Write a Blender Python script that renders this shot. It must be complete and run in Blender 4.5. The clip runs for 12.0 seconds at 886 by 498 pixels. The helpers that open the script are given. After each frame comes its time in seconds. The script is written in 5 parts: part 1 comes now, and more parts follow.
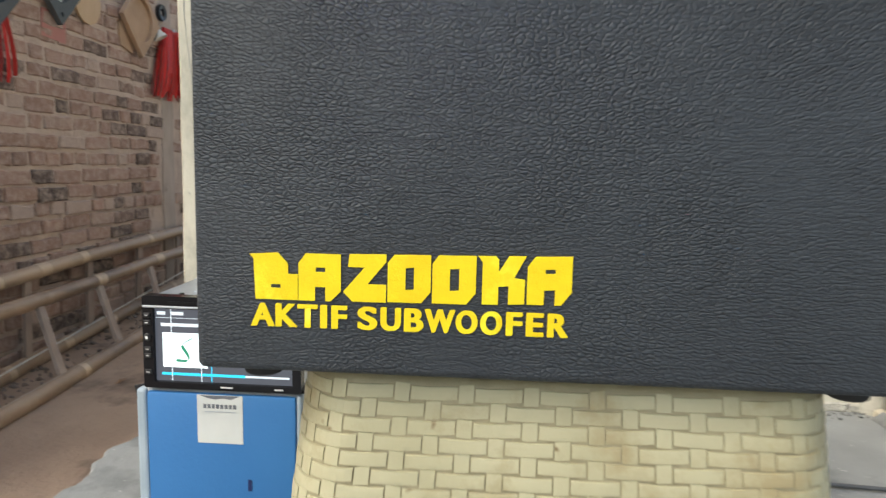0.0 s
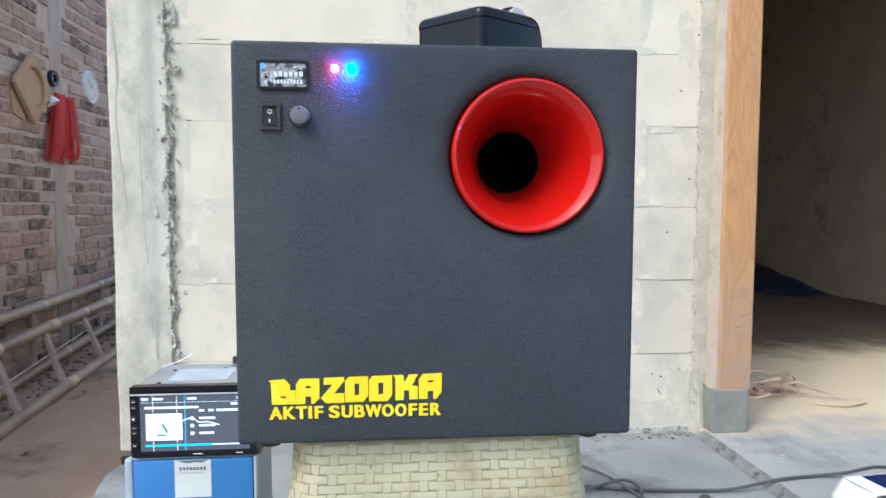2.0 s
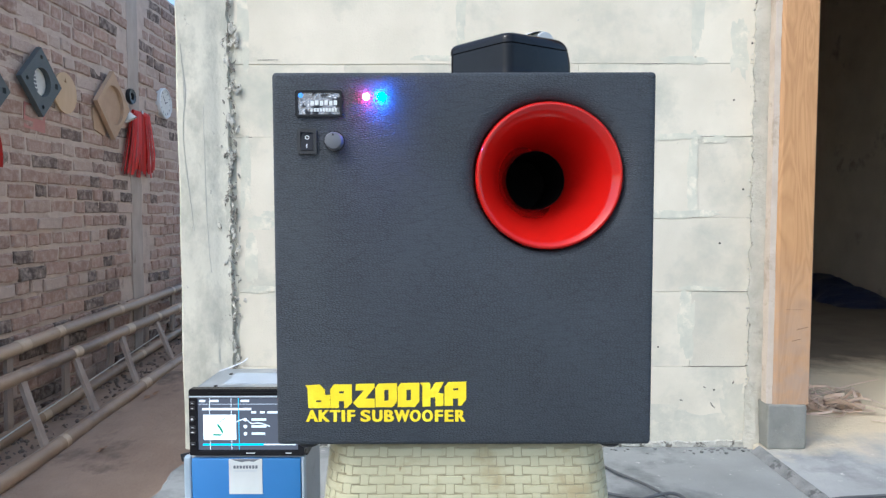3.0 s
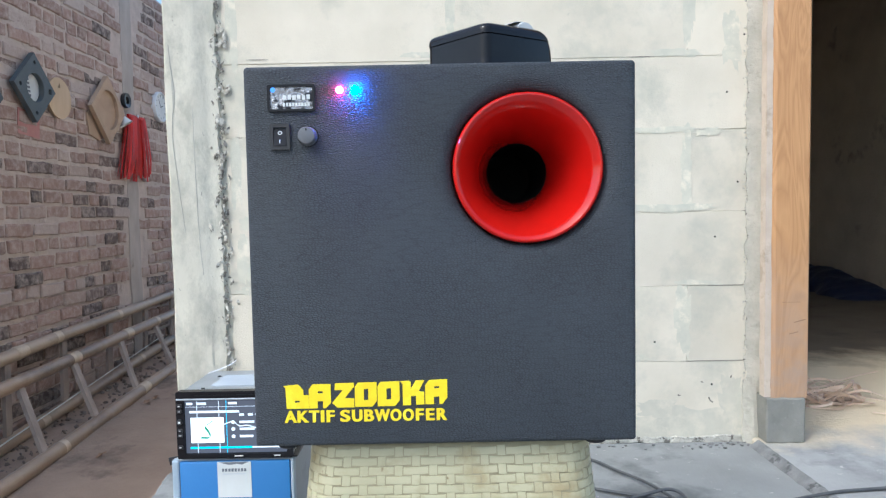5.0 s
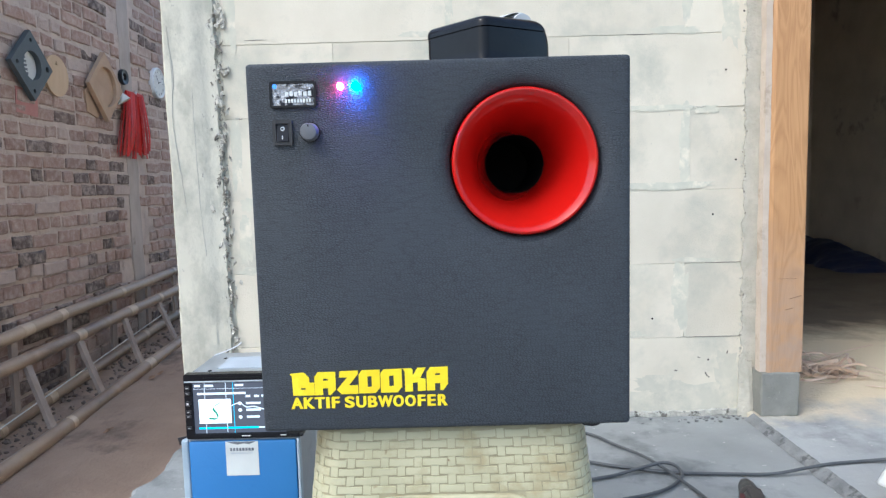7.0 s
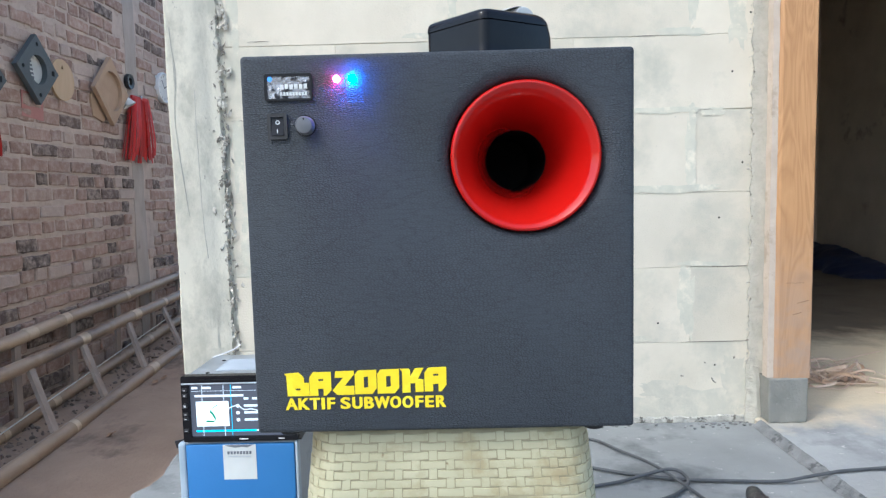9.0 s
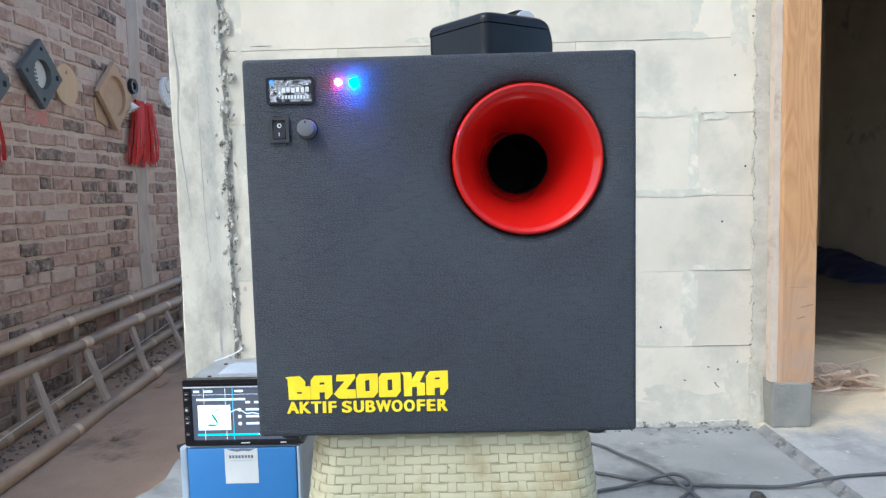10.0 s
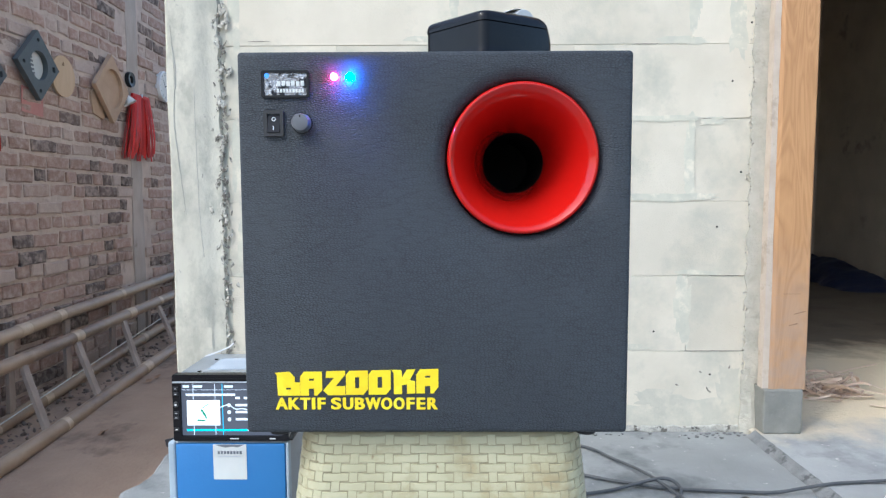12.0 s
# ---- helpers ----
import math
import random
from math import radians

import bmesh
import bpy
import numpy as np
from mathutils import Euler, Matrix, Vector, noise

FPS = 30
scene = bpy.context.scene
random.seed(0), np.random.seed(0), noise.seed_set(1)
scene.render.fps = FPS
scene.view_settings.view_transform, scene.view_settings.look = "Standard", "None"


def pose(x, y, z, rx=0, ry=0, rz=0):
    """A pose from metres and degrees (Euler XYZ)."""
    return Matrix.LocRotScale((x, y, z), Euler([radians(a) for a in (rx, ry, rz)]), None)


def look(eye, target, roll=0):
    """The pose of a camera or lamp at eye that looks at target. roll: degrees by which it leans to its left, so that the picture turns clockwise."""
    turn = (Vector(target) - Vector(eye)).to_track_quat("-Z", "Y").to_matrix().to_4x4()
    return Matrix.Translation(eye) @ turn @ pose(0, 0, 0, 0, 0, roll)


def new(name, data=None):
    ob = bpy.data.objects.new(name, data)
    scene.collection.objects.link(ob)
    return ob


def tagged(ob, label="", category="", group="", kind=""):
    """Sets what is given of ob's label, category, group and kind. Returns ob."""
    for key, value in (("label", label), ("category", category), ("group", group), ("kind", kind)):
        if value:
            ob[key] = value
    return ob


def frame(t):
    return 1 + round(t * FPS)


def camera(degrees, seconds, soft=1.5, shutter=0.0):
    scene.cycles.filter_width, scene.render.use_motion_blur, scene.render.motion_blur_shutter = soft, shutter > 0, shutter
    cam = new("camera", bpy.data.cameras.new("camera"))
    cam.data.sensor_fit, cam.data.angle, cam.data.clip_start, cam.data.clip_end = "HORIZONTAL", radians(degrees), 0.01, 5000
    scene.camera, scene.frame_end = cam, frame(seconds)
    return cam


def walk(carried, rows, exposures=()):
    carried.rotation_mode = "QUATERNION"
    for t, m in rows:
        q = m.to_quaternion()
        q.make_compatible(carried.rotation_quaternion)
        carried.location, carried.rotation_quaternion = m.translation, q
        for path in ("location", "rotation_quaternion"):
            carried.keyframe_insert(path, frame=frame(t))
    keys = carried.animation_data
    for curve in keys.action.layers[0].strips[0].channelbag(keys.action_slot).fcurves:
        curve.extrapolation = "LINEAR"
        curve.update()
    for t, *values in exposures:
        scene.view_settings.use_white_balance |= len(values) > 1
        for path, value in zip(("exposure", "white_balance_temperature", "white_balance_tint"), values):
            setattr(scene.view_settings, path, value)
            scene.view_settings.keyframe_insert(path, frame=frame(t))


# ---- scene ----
cam = camera(67.2, 12.0, 1.3, 0.4)
PATH = [
    (0, (0.014, -0.004, 0.512), (-0.111, 1.976, 0.255), 1.4),
    (0.3, (-0.003, -0.061, 0.524), (0.033, 1.923, 0.275), 3.2),
    (0.5, (-0.009, -0.098, 0.543), (0.126, 1.886, 0.333), 3.8),
    (0.7, (-0.008, -0.143, 0.566), (0.217, 1.831, 0.336), 3.2),
    (1, (-0.004, -0.189, 0.581), (0.275, 1.778, 0.355), 2.4),
    (1.3, (-0.011, -0.23, 0.6), (0.289, 1.734, 0.363), 0.6),
    (1.5, (-0.01, -0.251, 0.603), (0.315, 1.712, 0.403), 1.1),
    (1.7, (-0.007, -0.267, 0.611), (0.26, 1.707, 0.432), 0.4),
    (2, (0.002, -0.277, 0.62), (0.185, 1.71, 0.483), 0.1),
    (2.5, (0.016, -0.3, 0.628), (0.03, 1.697, 0.524), 1.1),
    (3, (0.033, -0.313, 0.629), (0.032, 1.684, 0.516), -0.1),
    (3.2, (0.037, -0.314, 0.629), (0.05, 1.684, 0.522), 0.1),
    (4.8, (0.052, -0.304, 0.627), (0.046, 1.691, 0.504), -0.9),
    (5, (0.054, -0.301, 0.624), (0.049, 1.696, 0.51), -1.1),
    (5.5, (0.054, -0.299, 0.624), (0.051, 1.698, 0.506), -1.0),
    (6, (0.045, -0.311, 0.637), (0.077, 1.678, 0.435), -0.9),
    (6.5, (0.055, -0.314, 0.64), (0.064, 1.676, 0.441), -1.2),
    (7, (0.055, -0.317, 0.643), (0.047, 1.674, 0.447), -1.5),
    (7.2, (0.053, -0.32, 0.647), (0.038, 1.671, 0.446), -1.5),
    (8.8, (0.059, -0.305, 0.637), (0.044, 1.686, 0.451), -1.2),
    (9, (0.061, -0.302, 0.633), (0.037, 1.69, 0.456), -1.4),
    (9.5, (0.063, -0.299, 0.631), (0.034, 1.693, 0.455), -1.3),
    (10, (0.062, -0.301, 0.632), (0.03, 1.691, 0.468), -1.4),
    (10.5, (0.064, -0.302, 0.633), (0.042, 1.691, 0.476), -1.2),
    (11, (0.063, -0.3, 0.631), (0.034, 1.693, 0.465), -1.1),
    (11.5, (0.064, -0.298, 0.629), (0.041, 1.695, 0.457), -0.5),
    (12, (0.064, -0.298, 0.629), (0.046, 1.696, 0.467), -0.2),
]
walk(cam, [(t, look(eye, target, roll)) for t, eye, target, roll in PATH],
     exposures=[(0, 0.66, 6600, 4), (0.6, 0.72, 6400, 5), (1.5, 0.84, 5700, 5), (3, 0.82, 5520, 5), (12, 0.82, 5470, 5)])

# ---- light ----
world = bpy.data.worlds.new("sky")
scene.world = world
world.use_nodes = True
wn, wl = world.node_tree.nodes, world.node_tree.links
sky = wn.new("ShaderNodeTexSky")
sky.sky_type, sky.sun_disc = "NISHITA", False
sky.sun_elevation, sky.sun_rotation = radians(50), radians(226)
sky.air_density, sky.dust_density = 1.2, 4.0
wl.new(sky.outputs["Color"], wn["Background"].inputs["Color"])
wn["Background"].inputs["Strength"].default_value = 0.170
sun_data = bpy.data.lights.new("sun", "SUN")
sun_data.energy, sun_data.angle, sun_data.color = 0.48, radians(6), (1.0, 0.97, 0.93)
sun = new("sun", sun_data)
sun.matrix_world = look((-3.4, -3.3, 5.7), (0, 0, 0))

# ---- materials ----
def shader(name):
    m = bpy.data.materials.new(name)
    m.use_nodes = True
    return m, m.node_tree.nodes, m.node_tree.links, m.node_tree.nodes["Principled BSDF"]


def mix(nodes, links, fac, a, b, mode="MIX"):
    n = nodes.new("ShaderNodeMix")
    n.data_type, n.blend_type = "RGBA", mode
    for sock, v in ((n.inputs[0], fac), (n.inputs[6], a), (n.inputs[7], b)):
        if isinstance(v, (float, int)):
            sock.default_value = v
        elif isinstance(v, tuple):
            sock.default_value = (*v, 1)
        else:
            links.new(v, sock)
    return n.outputs[2]


def ramp(nodes, links, value, stops):
    r = nodes.new("ShaderNodeValToRGB")
    while len(r.color_ramp.elements) < len(stops):
        r.color_ramp.elements.new(0.5)
    for e, (p, c) in zip(r.color_ramp.elements, stops):
        e.position = p
        e.color = (*c, 1) if isinstance(c, tuple) else (c, c, c, 1)
    links.new(value, r.inputs[0])
    return r.outputs[0]


def coords(nodes, links, stretch=(1, 1, 1), shift=False):
    tc = nodes.new("ShaderNodeTexCoord")
    mp = nodes.new("ShaderNodeMapping")
    mp.inputs["Scale"].default_value = stretch
    links.new(tc.outputs["Object"], mp.inputs["Vector"])
    if shift:
        oi = nodes.new("ShaderNodeObjectInfo")
        mul = nodes.new("ShaderNodeMath")
        mul.operation = "MULTIPLY"
        mul.inputs[1].default_value = 37.0
        links.new(oi.outputs["Random"], mul.inputs[0])
        links.new(mul.outputs[0], mp.inputs["Location"])
    return mp.outputs[0]


def noise_tex(nodes, links, vec, scale, detail=5.0, rough=0.55, distort=0.0):
    n = nodes.new("ShaderNodeTexNoise")
    n.inputs["Scale"].default_value = scale
    n.inputs["Detail"].default_value = detail
    n.inputs["Roughness"].default_value = rough
    n.inputs["Distortion"].default_value = distort
    links.new(vec, n.inputs["Vector"])
    return n.outputs["Fac"]


def bump_to(nodes, links, bsdf, height, dist, strength=1.0, before=None):
    b = nodes.new("ShaderNodeBump")
    b.inputs["Strength"].default_value = strength
    b.inputs["Distance"].default_value = dist
    links.new(height, b.inputs["Height"])
    if before is not None:
        links.new(before, b.inputs["Normal"])
    links.new(b.outputs[0], bsdf.inputs["Normal"])
    return b.outputs[0]


def mat(name, c1, c2, scale=20, rough=0.6, rvar=0.1, bump=0.001, bscale=150, metal=0.0, stain=None, sscale=3, sedge=0.58, svar=0.08,
        rand=0.0, stretch=(1, 1, 1), shift=False, coat=0.0, spec=0.5, fine=None):
    """Two tones in a noise, blots of a third, grain in the relief and the gloss."""
    m, N, L, b = shader(name)
    v = coords(N, L, stretch, shift)
    n1 = noise_tex(N, L, v, scale)
    col = ramp(N, L, n1, [(0.3, c1), (0.7, c2)])
    if stain:
        n2 = noise_tex(N, L, v, sscale, 7, 0.65)
        fac = ramp(N, L, n2, [(sedge, 0.0), (sedge + svar, 1.0)])
        col = mix(N, L, fac, col, stain)
    if fine:
        n3 = noise_tex(N, L, v, fine[0], 3, 0.7)
        fac = ramp(N, L, n3, [(fine[1], 0.0), (fine[1] + 0.05, 1.0)])
        col = mix(N, L, fac, col, fine[2])
    if rand:
        oi = N.new("ShaderNodeObjectInfo")
        k = ramp(N, L, oi.outputs["Random"], [(0.0, 1.0 - rand), (1.0, 1.0)])
        col = mix(N, L, 1.0, col, k, "MULTIPLY")
    L.new(col, b.inputs["Base Color"])
    rr = ramp(N, L, n1, [(0.2, max(0.0, rough - rvar)), (0.8, min(1.0, rough + rvar))])
    L.new(rr, b.inputs["Roughness"])
    b.inputs["Metallic"].default_value = metal
    b.inputs["Coat Weight"].default_value = coat
    b.inputs["Specular IOR Level"].default_value = spec
    if bump:
        bump_to(N, L, b, noise_tex(N, L, v, bscale, 6, 0.6), bump)
    return m


def glow(name, colour, strength, base=(0.02, 0.02, 0.02)):
    m, N, L, b = shader(name)
    b.inputs["Base Color"].default_value = (*base, 1)
    b.inputs["Emission Color"].default_value = (*colour, 1)
    b.inputs["Emission Strength"].default_value = strength
    b.inputs["Roughness"].default_value = 0.15
    return m


def leather():
    m, N, L, b = shader("vinyl_leather")
    v = coords(N, L)
    warp = N.new("ShaderNodeTexNoise")
    warp.inputs["Scale"].default_value = 60
    warp.inputs["Detail"].default_value = 3
    L.new(v, warp.inputs["Vector"])
    add = N.new("ShaderNodeMix")
    add.data_type, add.blend_type = "RGBA", "LINEAR_LIGHT"
    add.inputs[0].default_value = 0.0016
    L.new(v, add.inputs[6])
    L.new(warp.outputs["Color"], add.inputs[7])

    def cells(scale, stretch, edge):
        sp = N.new("ShaderNodeSeparateXYZ")
        L.new(add.outputs[2], sp.inputs[0])
        cb = N.new("ShaderNodeCombineXYZ")
        L.new(sp.outputs["X"], cb.inputs["X"])
        L.new(sp.outputs["Z"], cb.inputs["Y"])
        mp = N.new("ShaderNodeMapping")
        mp.inputs["Scale"].default_value = (stretch[0], stretch[2], 1)
        L.new(cb.outputs[0], mp.inputs["Vector"])
        vor = N.new("ShaderNodeTexVoronoi")
        vor.voronoi_dimensions, vor.feature = "2D", "DISTANCE_TO_EDGE"
        vor.inputs["Scale"].default_value = scale
        L.new(mp.outputs[0], vor.inputs["Vector"])
        return ramp(N, L, vor.outputs["Distance"], [(0.0, 0.0), (edge, 1.0)])

    pebble = cells(530, (0.56, 1, 1.0), 0.34)
    fold = cells(150, (0.20, 1, 1.3), 0.10)
    # long shallow wrinkles that run across the hide
    run = noise_tex(N, L, coords(N, L, (0.16, 1, 1)), 210, 3, 0.55, 1.4)
    fold2 = N.new("ShaderNodeMath")
    fold2.operation = "PINGPONG"
    fold2.inputs[1].default_value = 0.09
    L.new(run, fold2.inputs[0])
    wrinkle = ramp(N, L, fold2.outputs[0], [(0.0, 0.0), (0.05, 1.0)])
    amount = ramp(N, L, noise_tex(N, L, v, 12, 3), [(0.34, 0.35), (0.62, 1.0)])
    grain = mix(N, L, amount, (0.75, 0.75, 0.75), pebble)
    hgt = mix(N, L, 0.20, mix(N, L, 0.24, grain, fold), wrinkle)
    bump_to(N, L, b, hgt, 0.0009, 0.88)
    tone = noise_tex(N, L, v, 9, 4)
    col = ramp(N, L, tone, [(0.3, (0.033, 0.040, 0.049)), (0.7, (0.045, 0.054, 0.064))])
    # relief height multiplied into the colour too: crease shade painted in
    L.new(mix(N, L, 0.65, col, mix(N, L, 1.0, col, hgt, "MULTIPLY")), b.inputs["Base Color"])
    L.new(ramp(N, L, hgt, [(0.0, 0.74), (1.0, 0.55)]), b.inputs["Roughness"])
    b.inputs["Specular IOR Level"].default_value = 0.46
    return m


def brick_mat(name, source):
    m, N, L, b = shader(name)
    v = coords(N, L, shift=source == "object")
    if source == "object":
        rnd = N.new("ShaderNodeObjectInfo").outputs["Random"]
    else:
        rnd = N.new("ShaderNodeNewGeometry").outputs["Random Per Island"]
    tone = ramp(N, L, rnd, [(0.0, (0.09, 0.068, 0.058)), (0.17, (0.17, 0.122, 0.102)), (0.24, (0.335, 0.218, 0.172)), (0.5, (0.435, 0.295, 0.235)), (0.72, (0.305, 0.197, 0.155)), (0.86, (0.45, 0.34, 0.28)), (1.0, (0.52, 0.42, 0.36))])
    n1 = noise_tex(N, L, v, 28, 6, 0.65)
    dust = ramp(N, L, n1, [(0.42, 0.0), (0.74, 0.8)])
    col = mix(N, L, dust, tone, (0.60, 0.495, 0.42))
    n2 = noise_tex(N, L, v, 140, 4, 0.7)
    col = mix(N, L, ramp(N, L, n2, [(0.55, 0.0), (0.75, 0.3)]), col, (0.08, 0.055, 0.048))
    L.new(col, b.inputs["Base Color"])
    b.inputs["Roughness"].default_value = 0.92
    bump_to(N, L, b, noise_tex(N, L, v, 80, 8, 0.72), 0.010)
    return m


def wood_mat():
    m, N, L, b = shader("door_timber")
    v = coords(N, L, (1, 1, 0.13))
    n1 = noise_tex(N, L, v, 16, 3, 0.5, 1.2)
    wave = N.new("ShaderNodeMath")
    wave.operation = "MULTIPLY"
    wave.inputs[1].default_value = 9.0
    L.new(n1, wave.inputs[0])
    fr = N.new("ShaderNodeMath")
    fr.operation = "PINGPONG"
    fr.inputs[1].default_value = 0.5
    L.new(wave.outputs[0], fr.inputs[0])
    ring = ramp(N, L, fr.outputs[0], [(0.0, (0.40, 0.205, 0.080)), (0.5, (0.50, 0.275, 0.115))])
    n2 = noise_tex(N, L, coords(N, L, (1, 1, 0.03)), 260, 4, 0.6)
    col = mix(N, L, ramp(N, L, n2, [(0.4, 0.0), (0.8, 0.35)]), ring, (0.37, 0.18, 0.070))
    n3 = noise_tex(N, L, coords(N, L), 9, 6, 0.7)
    sep = N.new("ShaderNodeSeparateXYZ")
    tc = N.new("ShaderNodeTexCoord")
    L.new(tc.outputs["Object"], sep.inputs[0])
    low = ramp(N, L, sep.outputs["Z"], [(0.10, 1.0), (0.55, 0.0)])
    dust = mix(N, L, 1.0, ramp(N, L, n3, [(0.34, 0.0), (0.60, 0.9)]), low, "MULTIPLY")
    col = mix(N, L, dust, col, (0.35, 0.26, 0.20))
    L.new(col, b.inputs["Base Color"])
    b.inputs["Roughness"].default_value = 0.55
    bump_to(N, L, b, n2, 0.0006)
    return m


LEATHER = leather()
BRICK = brick_mat("old_brick", "object")
BRICK_FAR = brick_mat("old_brick_rest", "island")
TIMBER = wood_mat()
MORTAR = mat("brick_mortar", (0.48, 0.39, 0.325), (0.61, 0.505, 0.43), 14, 0.95, 0.03, 0.010, 70, stain=(0.36, 0.28, 0.235), sscale=5, sedge=0.6)
BLOCK = mat("aerated_block", (0.62, 0.565, 0.445), (0.73, 0.665, 0.535), 6, 0.92, 0.04, 0.0012, 220, stain=(0.49, 0.475, 0.385), sscale=5, sedge=0.50, svar=0.2,
            rand=0.12, shift=True, fine=(55, 0.735, (0.36, 0.35, 0.31)))
BLOCK_JOINT = mat("block_joint", (0.54, 0.515, 0.42), (0.64, 0.61, 0.50), 25, 0.95, 0.03, 0.002, 160)
SMEAR = mat("thin_mortar_smear", (0.50, 0.485, 0.395), (0.60, 0.57, 0.455), 30, 0.95, 0.03, 0.001, 130, stain=(0.70, 0.64, 0.51), sscale=18, sedge=0.52, svar=0.1, shift=True)
CEMENT_POST = mat("cement_column", (0.50, 0.475, 0.39), (0.61, 0.58, 0.475), 11, 0.92, 0.05, 0.0028, 60, stain=(0.40, 0.385, 0.315), sscale=13, sedge=0.48, svar=0.16,
                  stretch=(1, 1, 0.6), fine=(60, 0.68, (0.30, 0.29, 0.25)))
ROUGH_CEMENT = mat("rough_mortar", (0.42, 0.40, 0.34), (0.62, 0.59, 0.51), 60, 0.97, 0.02, 0.008, 110, stain=(0.16, 0.145, 0.12), sscale=42, sedge=0.52, svar=0.05)
GREY_CEMENT = mat("grey_cement", (0.19, 0.185, 0.16), (0.28, 0.27, 0.235), 14, 0.9, 0.05, 0.003, 160, stain=(0.23, 0.222, 0.195), sscale=9, fine=(150, 0.70, (0.52, 0.50, 0.46)))
SLAB = mat("terrace_concrete", (0.195, 0.20, 0.195), (0.295, 0.30, 0.288), 4.5, 0.72, 0.12, 0.0022, 60, stain=(0.125, 0.13, 0.128), sscale=2.8, sedge=0.53, svar=0.12,
           fine=(38, 0.66, (0.44, 0.43, 0.40)))
PALE_SLAB = mat("pale_concrete", (0.26, 0.265, 0.26), (0.36, 0.365, 0.35), 4.5, 0.75, 0.1, 0.0022, 60, stain=(0.20, 0.205, 0.20), sscale=3.4, sedge=0.56, svar=0.12,
                fine=(38, 0.66, (0.46, 0.45, 0.42)))
STEP_EDGE = mat("broken_slab_edge", (0.10, 0.10, 0.098), (0.22, 0.22, 0.21), 30, 0.95, 0.03, 0.006, 90, stain=(0.08, 0.08, 0.075), sscale=38)
STEP_STRIP = mat("step_strip", (0.14, 0.142, 0.14), (0.25, 0.252, 0.245), 24, 0.95, 0.03, 0.004, 110, stain=(0.095, 0.096, 0.094), sscale=30, sedge=0.54)
# tones lowered to carry the shade deep in the room
ROOM_FLOOR = mat("dusty_shaded_room_floor", (0.095, 0.074, 0.050), (0.14, 0.112, 0.078), 5, 0.9, 0.05, 0.003, 60, stain=(0.075, 0.06, 0.042), sscale=3.5, sedge=0.56, svar=0.15, fine=(70, 0.68, (0.20, 0.165, 0.12)))
DARK_CREVICE = mat("dark_crevice", (0.15, 0.135, 0.11), (0.28, 0.255, 0.215), 60, 0.97, 0.02, 0.004, 110)
ROOM_WALL = mat("raw_room_wall", (0.40, 0.335, 0.255), (0.50, 0.425, 0.33), 5, 0.95, 0.03, 0.003, 50, stain=(0.26, 0.22, 0.175), sscale=2.4)
CEILING = mat("ceiling_board", (0.24, 0.23, 0.21), (0.30, 0.29, 0.265), 4, 0.9, 0.03, 0.001, 60)
EARTH = mat("alley_earth", (0.25, 0.178, 0.13), (0.35, 0.258, 0.19), 3.5, 0.9, 0.06, 0.008, 35, stain=(0.115, 0.085, 0.066), sscale=2.2, sedge=0.57, svar=0.14, fine=(60, 0.68, (0.34, 0.27, 0.21)))
RED_GLOSS = mat("red_gloss_plastic", (0.42, 0.005, 0.003), (0.46, 0.007, 0.004), 4, 0.1, 0.02, 0.0001, 40, spec=0.5)
BLACK_TUBE = mat("black_tube", (0.004, 0.004, 0.005), (0.007, 0.007, 0.008), 20, 0.7, 0.1, 0.0004, 200, spec=0.2)
BLACK_PLASTIC = mat("black_plastic", (0.012, 0.012, 0.014), (0.020, 0.020, 0.022), 30, 0.36, 0.08, 0.0003, 500)
BLACK_GLOSS = mat("black_gloss_plastic", (0.008, 0.008, 0.010), (0.012, 0.012, 0.014), 20, 0.14, 0.04, 0.0001, 300, spec=0.2)
GREY_KNOB = mat("grey_knob_rubber", (0.09, 0.094, 0.105), (0.115, 0.12, 0.13), 60, 0.5, 0.06, 0.0002, 600)
RUBBER = mat("black_rubber", (0.012, 0.012, 0.013), (0.022, 0.022, 0.023), 60, 0.75, 0.08, 0.0004, 400)
WHITE_MARK = mat("white_print", (0.66, 0.66, 0.66), (0.76, 0.76, 0.76), 90, 0.5, 0.05, 0)
YELLOW = mat("yellow_decal", (0.82, 0.60, 0.004), (0.90, 0.70, 0.008), 60, 0.42, 0.06, 0.0004, 420, stain=(0.92, 0.80, 0.03), sscale=24)
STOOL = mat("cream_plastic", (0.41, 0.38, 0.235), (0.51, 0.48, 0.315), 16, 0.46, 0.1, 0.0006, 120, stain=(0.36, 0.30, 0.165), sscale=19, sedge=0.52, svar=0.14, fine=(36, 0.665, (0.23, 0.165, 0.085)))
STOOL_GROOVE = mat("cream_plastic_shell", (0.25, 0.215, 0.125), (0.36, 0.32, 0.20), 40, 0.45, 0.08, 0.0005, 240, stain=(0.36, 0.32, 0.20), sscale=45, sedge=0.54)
BLUE = mat("blue_painted_panel", (0.030, 0.150, 0.385), (0.040, 0.18, 0.44), 6, 0.42, 0.06, 0.0004, 220, stain=(0.030, 0.13, 0.33), sscale=5, sedge=0.56, svar=0.2)
GREY_PANEL = mat("grey_cabinet_side", (0.26, 0.28, 0.30), (0.34, 0.36, 0.38), 8, 0.5, 0.08, 0.0005, 200, stain=(0.18, 0.19, 0.2), sscale=6)
PALE_EDGE = mat("pale_blue_edge", (0.30, 0.37, 0.43), (0.40, 0.47, 0.53), 20, 0.45, 0.06, 0.0003, 200)
STEEL = mat("galvanised_steel", (0.46, 0.50, 0.55), (0.62, 0.66, 0.70), 30, 0.34, 0.08, 0.0003, 250, metal=0.85)
